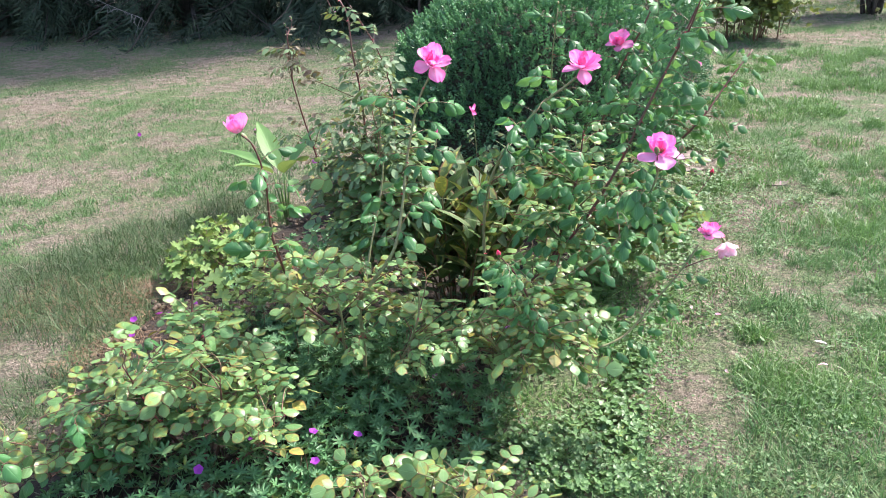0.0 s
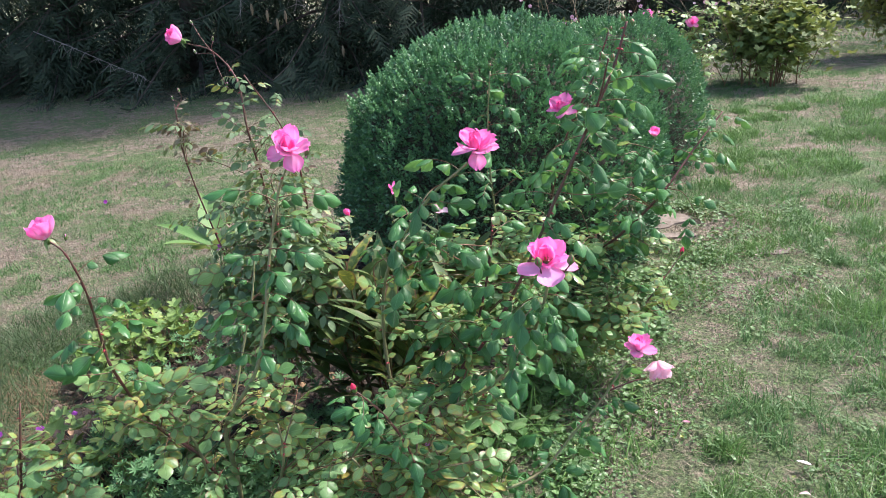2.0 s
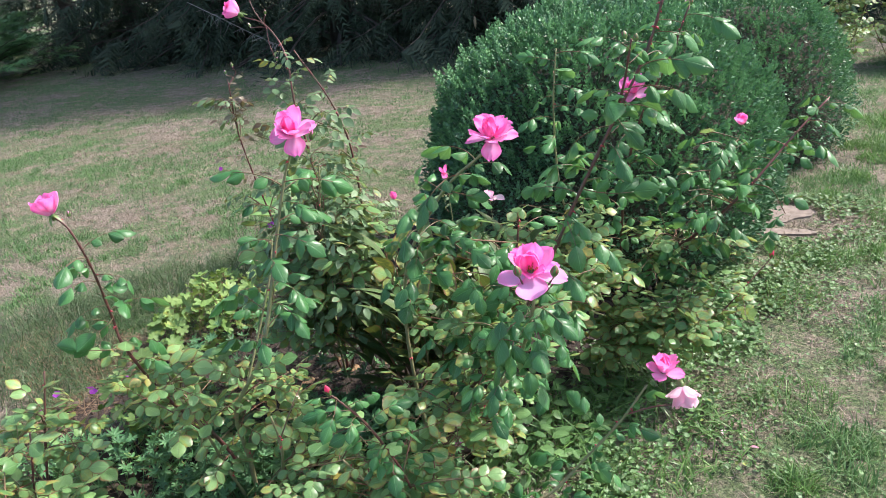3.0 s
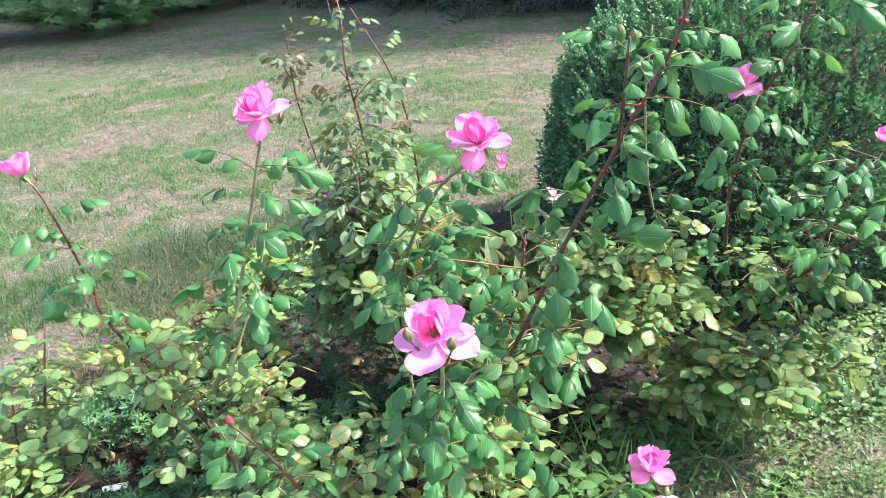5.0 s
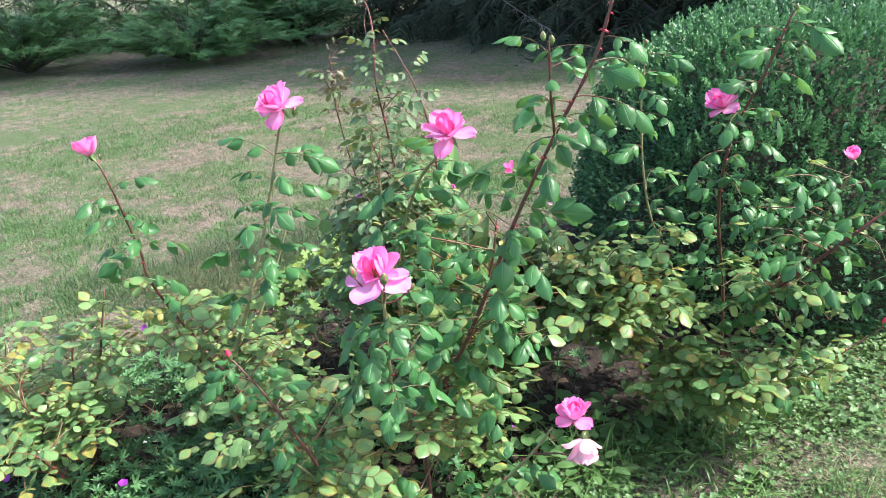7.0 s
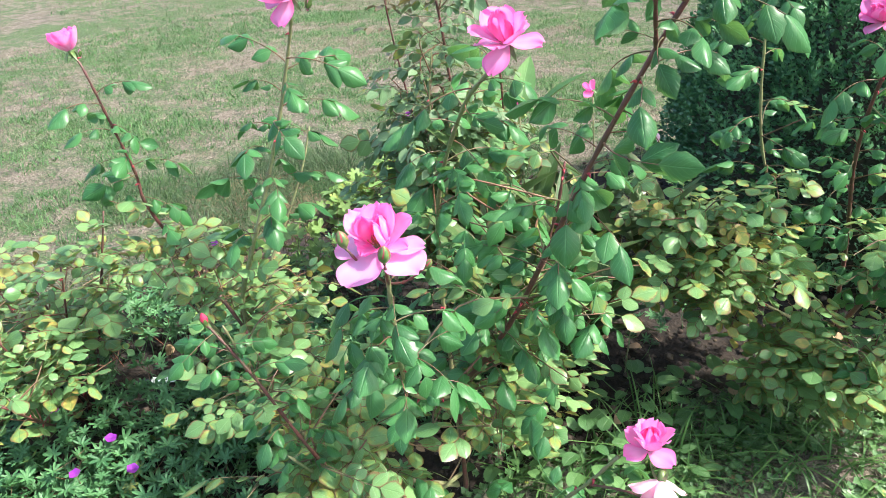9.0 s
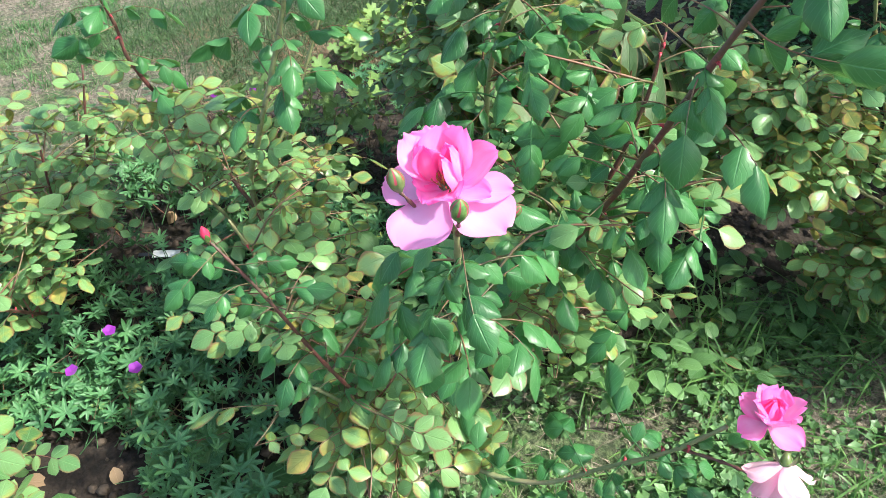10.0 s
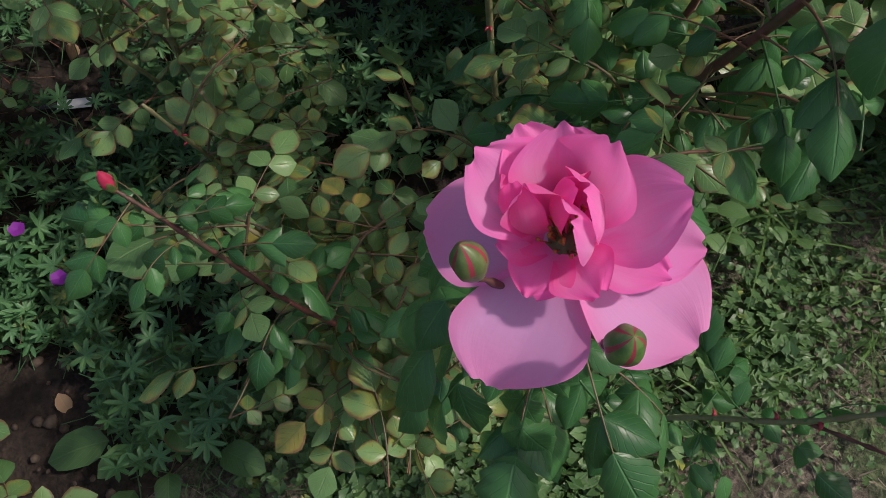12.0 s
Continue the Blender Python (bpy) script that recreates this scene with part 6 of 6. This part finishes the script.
def ground_cover():
    """Small round leaves creeping out of the bed into the lawn."""
    at, sc = [], []
    while len(at) < 18000:
        x, y = rng.uniform(-0.2, 1.7), rng.uniform(1.7, 5.0)
        _, right = bed_edges(y)
        d = x - right
        dens = math.exp(-((d - (0.30 if y > 2.6 else 0.24)) / (0.26 if d < 0.3 else 0.34)) ** 2) * (0.45 + 0.9 * field(x, y, 4.2, 7.0)) + (0.24 * (field(x, y, 2.2, 1) > -0.05) * (field(x, y, 7, 2) > 0.0) if 0.0 < d < 1.5 else 0)
        if math.hypot((x - 0.90) / 0.24, (y - 4.72) / 0.22) < 1 or math.hypot((x - 0.95) / 0.2, (y - 4.48) / 0.12) < 1:
            continue
        if rng.random() < dens:
            at.append((x, y, ground_z(x, y) + rng.uniform(0.008, 0.045)))
            sc.append(rng.uniform(0.45, 1.15) * (1.25 if field(x, y, 5, 3) > 0.2 else 0.9) * (0.65 if d > 0.45 else 1.0))
    at, n = np.array(at), len(at)
    me = stamp("ground_cover", [(*IVY[0], poses(at, rng.uniform(0, 6.3, n), rng.normal(0, 0.35, n), rng.normal(0, 0.35, n), sc))], [M_IVY])
    solo("ground_cover", me, Matrix.Identity(4), "creeping round leaved weeds between bed and lawn", "ground cover", kind="stuff")


ground_cover()


def broad_weed(at, n, size, h):
    th = thing("broad_leaved_weed", (*at, 0.02), "soft bright green broad leaved weed at the foot of the roses", "weed", "soft weeds")
    g = Geo()
    v, f, u = blade(size, size * 0.72, 6, 4, 0.45, 0.6, 0.15, 0.3, 0.06)
    g.add(v, f, u)
    me = g.mesh("leaf", [M_IVY])
    for k in range(n):
        a, d = k * 2.4, 0.02 + 0.09 * math.sqrt(k / n)
        part("leaf", me, th, aim((at[0] + math.cos(a) * d, at[1] + math.sin(a) * d, 0.02 + h * (1 - 0.7 * k / n)), (math.cos(a), math.sin(a), 0.35 + rng.normal(0, 0.2)), scale=rng.uniform(0.6, 1.1)))


for at_, n_, s_, h_ in (((0.27, 2.50), 26, 0.05, 0.10), ((0.12, 2.40), 22, 0.045, 0.08), ((-0.02, 1.68), 12, 0.09, 0.06), ((0.36, 2.62), 18, 0.04, 0.06), ((0.2, 2.75), 22, 0.05, 0.1), ((0.05, 2.55), 24, 0.05, 0.1), ((0.33, 2.9), 22, 0.05, 0.1)):
    broad_weed(at_, n_, s_, h_)


# ---- stones, tag, fallen things ----
def flat_stone(at, rx, ry, turn, seed):
    bm = bmesh.new()
    r = np.random.default_rng(seed)
    n = 14
    rad = [1 + 0.14 * math.sin(k * 0.9 + seed) + 0.10 * math.sin(k * 1.8 + 2 * seed) + 0.06 * r.normal() for k in range(n)]
    ring = [bm.verts.new((rx * rad[k] * math.cos(k * 6.2832 / n), ry * rad[k] * math.sin(k * 6.2832 / n), 0)) for k in range(n)]
    fc = bm.faces.new(ring)
    ex = bmesh.ops.extrude_face_region(bm, geom=[fc])
    bmesh.ops.translate(bm, verts=[v for v in ex["geom"] if isinstance(v, bmesh.types.BMVert)], vec=(0, 0, 0.04))
    bmesh.ops.recalc_face_normals(bm, faces=bm.faces[:])
    bmesh.ops.bevel(bm, geom=[e for e in bm.edges if all(v.co.z > 0.03 for v in e.verts)], offset=0.012, segments=2, affect="EDGES")
    me = bpy.data.meshes.new("stepping_stone")
    bm.to_mesh(me)
    bm.free()
    me.materials.append(M_STONE)
    solo("stepping_stone", me, Matrix.Translation((*at, ground_z(*at) - 0.033)) @ Matrix.Rotation(turn, 4, "Z"), "flat weathered stepping stone sunk in the lawn", "stone", "stepping stones")


flat_stone((0.90, 4.74), 0.19, 0.15, 0.3, 1)
flat_stone((0.95, 4.50), 0.15, 0.06, 0.1, 2)
flat_stone((1.41, 4.28), 0.11, 0.07, 0.2, 3)


def plant_tag():
    th = thing("plant_tag", (-0.70, 1.92, 0.04), "white plastic plant tag lying on the soil", "plant tag")
    for name, cx, sx_, mat in (("plate", 0.0, 0.066, M_TAG), ("stake", -0.05, 0.034, M_DARK)):
        bm = bmesh.new()
        bmesh.ops.create_cube(bm, size=1, matrix=Matrix.Diagonal((sx_, 0.021 if name == "plate" else 0.010, 0.0018, 1)))
        bmesh.ops.bevel(bm, geom=bm.edges[:], offset=0.0006, segments=1, affect="EDGES")
        me = bpy.data.meshes.new(name)
        bm.to_mesh(me)
        bm.free()
        me.materials.append(mat)
        part(name, me, th, Matrix.Translation((-0.695, 1.91, 0.062)) @ Matrix.Rotation(radians(52), 4, "Z") @ Matrix.Rotation(0.25, 4, "X") @ Matrix.Translation((cx, 0, 0)))


plant_tag()


def fallen(name, label, mat, n, area, size, cat, test):
    g = Geo()
    v, f, u = blade(size, size * 0.62, 5, 3, 0.5, 0.65, 0.4, 0.25, 0.12)
    g.add(v, f, u)
    me = g.mesh(name, [mat])
    made = 0
    while made < n:
        x, y = rng.uniform(*area[:2]), rng.uniform(*area[2:])
        if not test(x, y):
            continue
        solo(name, me, Matrix.Translation((x, y, ground_z(x, y) + (0.05 if in_bed(x, y) else 0.016))) @ Euler((rng.normal(0, 0.35), rng.normal(0, 0.5), rng.uniform(0, 6.28))).to_matrix().to_4x4() @ Matrix.Scale(rng.uniform(0.6, 1.2), 4), label, cat, "fallen leaves" if "leaf" in name else "fallen petals")
        made += 1


fallen("fallen_leaf", "curled dry brown leaf fallen on the soil", M_DRY, 150, (-1.2, 0.9, 1.35, 4.2), 0.038, "leaf", lambda x, y: in_bed(x, y) or (x < 0.75 and y > 2.2 and rng.random() < 0.3))
fallen("fallen_petal", "pale fallen petal lying on the grass", M_PALE, 9, (0.7, 1.9, 2.2, 4.4), 0.030, "petal", lambda x, y: not in_bed(x, y))
g = Geo()
g.add(*blade(0.042, 0.017, 5, 3, 0.5, 0.6, 0.3, 0.1, 0.1))
solo("fallen_petal", g.mesh("fallen_petal", [M_TAG]), Matrix.Translation((1.187, 2.504, 0.03)) @ Euler((0.1, 0.2, 1.1)).to_matrix().to_4x4(), "white leaf shaped scrap lying on the lawn", "petal", "fallen petals")


# ---- shrubs farther off ----
def leafy_shrub(name, at, radii, n_stems, n_leaves, shape, mat, stem_mat, label, category, leaf_scale, seed, base_r=0.12, stem_r=0.02, floor=0.15):
    """A shrub of several stems from one foot, with limbs and a crown of single leaves."""
    th = thing(name, (*at, 0), label, category)
    r = np.random.default_rng(seed)
    ends = []
    for k in range(n_stems):
        a = k * 2.4 + r.normal(0, 0.3)
        b0 = np.array([math.cos(a) * base_r * r.random(), math.sin(a) * base_r * r.random(), 0])
        tip = np.array([math.cos(a) * radii[0] * r.uniform(0.2, 0.85), math.sin(a) * radii[1] * r.uniform(0.2, 0.85), radii[2] * r.uniform(0.6, 1.0)])
        line = spline([b0, b0 * 0.6 + tip * 0.4 + np.array([0, 0, 0.15 * radii[2]]), tip], 6)
        g = Geo()
        g.add(*tube(line, [stem_r * (1 - 0.85 * i / len(line)) for i in range(len(line))], 6), 0)
        for q in range(5):
            i = int(r.integers(len(line) // 3, len(line) - 1))
            o = line[i] + np.array([r.normal(0, 0.28) * radii[0], r.normal(0, 0.28) * radii[1], r.uniform(-0.05, 0.2) * radii[2]])
            g.add(*tube([line[i], (line[i] + o) / 2 + np.array([0, 0, 0.03]), o], [stem_r * 0.35, stem_r * 0.25, stem_r * 0.1], 4), 0)
            ends.append((line[i], o))
        ends.append((line[len(line) // 2], line[-1]))
        part("stem", g.mesh("stem", [stem_mat]), th, Matrix.Translation((*at, 0)))
    p = []
    for _ in range(n_leaves):
        a, b = ends[int(r.integers(0, len(ends)))]
        q = a + (b - a) * r.uniform(0.4, 1.1) + r.normal(0, 0.09, 3) * np.array(radii) * 1.4
        q[2] = max(floor * r.random(), q[2])
        p.append(q)
    p = np.array(p)
    part("foliage", stamp("foliage", [(*shape, poses(p, r.uniform(0, 6.283, n_leaves), r.normal(-0.25, 0.45, n_leaves), r.normal(0, 0.5, n_leaves), leaf_scale * r.uniform(0.6, 1.3, n_leaves)))], [mat]), th,
         Matrix.Translation((*at, 0)), "", "stuff")
    return th


OVAL = blade(0.075, 0.04, 4, 2, 0.45, 0.7, 0.25, 0.3)
VINE = lobed(0.045, 5, 1, 0.4, spread=4.8)
leafy_shrub("garden_shrub", (4.0, 10.55), (0.72, 0.6, 1.25), 16, 2600, OVAL, M_SHRUB, M_BARK, "yellowing green shrub with grey stems standing on the lawn", "shrub", 1.0, 71)
leafy_shrub("garden_shrub", (4.62, 10.35), (0.35, 0.3, 1.5), 9, 260, OVAL, M_SHRUB, M_DEADWOOD, "thin grey stemmed sparse shrub beside the green one", "shrub", 0.9, 72, stem_r=0.012)
vine = leafy_shrub("anemone_clump", (2.26, 8.95), (0.62, 0.5, 0.84), 20, 2400, VINE, M_ANEMONE, M_TWIG, "tall clump of lobed yellow green leaves with mauve flowers", "perennial", 1.25, 73, 0.3, 0.008)


def flower_stalks(th, at, spread, height, n, seed, size=0.03):
    r = np.random.default_rng(seed)
    g = Geo()
    for k in range(5):
        v, f, u = blade(size, size * 0.85, 3, 2, 0.6, 0.6, 0.1, 0.1)
        g.add(move(v, Matrix.Rotation(k * 1.2566, 4, "Z") @ Matrix.Rotation(0.25, 4, "X")), f, u, 0)
    g.add(*tube([(0, 0, 0), (0, 0, 0.006)], [0.006, 0.004], 6), 1)
    me = g.mesh("flower", [M_MAUVE, M_STAMEN])
    for k in range(n):
        b0 = np.array([at[0] + r.normal(0, spread * 0.4), at[1] + r.normal(0, spread * 0.4), 0.05])
        top = np.array([b0[0] + r.normal(0, spread * 0.5), b0[1] + r.normal(0, spread * 0.5), height * r.uniform(0.72, 1.15)])
        s = Geo()
        s.add(*tube([b0, (b0 + top) / 2 + np.array([0, 0, 0.05]), top], [0.004, 0.003, 0.002], 5), 0)
        fl = [top]
        for _ in range(int(r.integers(3, 6))):
            q = top + np.array([r.normal(0, 0.09), r.normal(0, 0.09), r.uniform(-0.12, 0.08)])
            s.add(*tube([top - np.array([0, 0, 0.14]), (top + q) / 2 - np.array([0, 0, 0.05]), q], [0.002, 0.0015, 0.001], 4), 0)
            fl.append(q)
        part("stalk", s.mesh("stalk", [M_TWIG]), th)
        for q in fl:
            part("flower", me, th, Matrix.Translation(tuple(q)) @ Euler((r.uniform(0.4, 1.5), 0, r.uniform(-0.8, 0.8) + 0.2)).to_matrix().to_4x4() @ Matrix.Scale(r.uniform(0.7, 1.2), 4), "mauve pink flower")


flower_stalks(vine, (2.2, 8.9), 0.62, 1.1, 13, 81, 0.02)
vine2 = leafy_shrub("anemone_clump", (0.45, 8.3), (0.45, 0.4, 0.7), 12, 600, VINE, M_ANEMONE, M_TWIG, "sparse tall perennial with seed heads and mauve flowers", "perennial", 1.0, 74, 0.3, 0.007)
flower_stalks(vine2, (0.35, 8.2), 0.5, 1.05, 8, 82, 0.02)
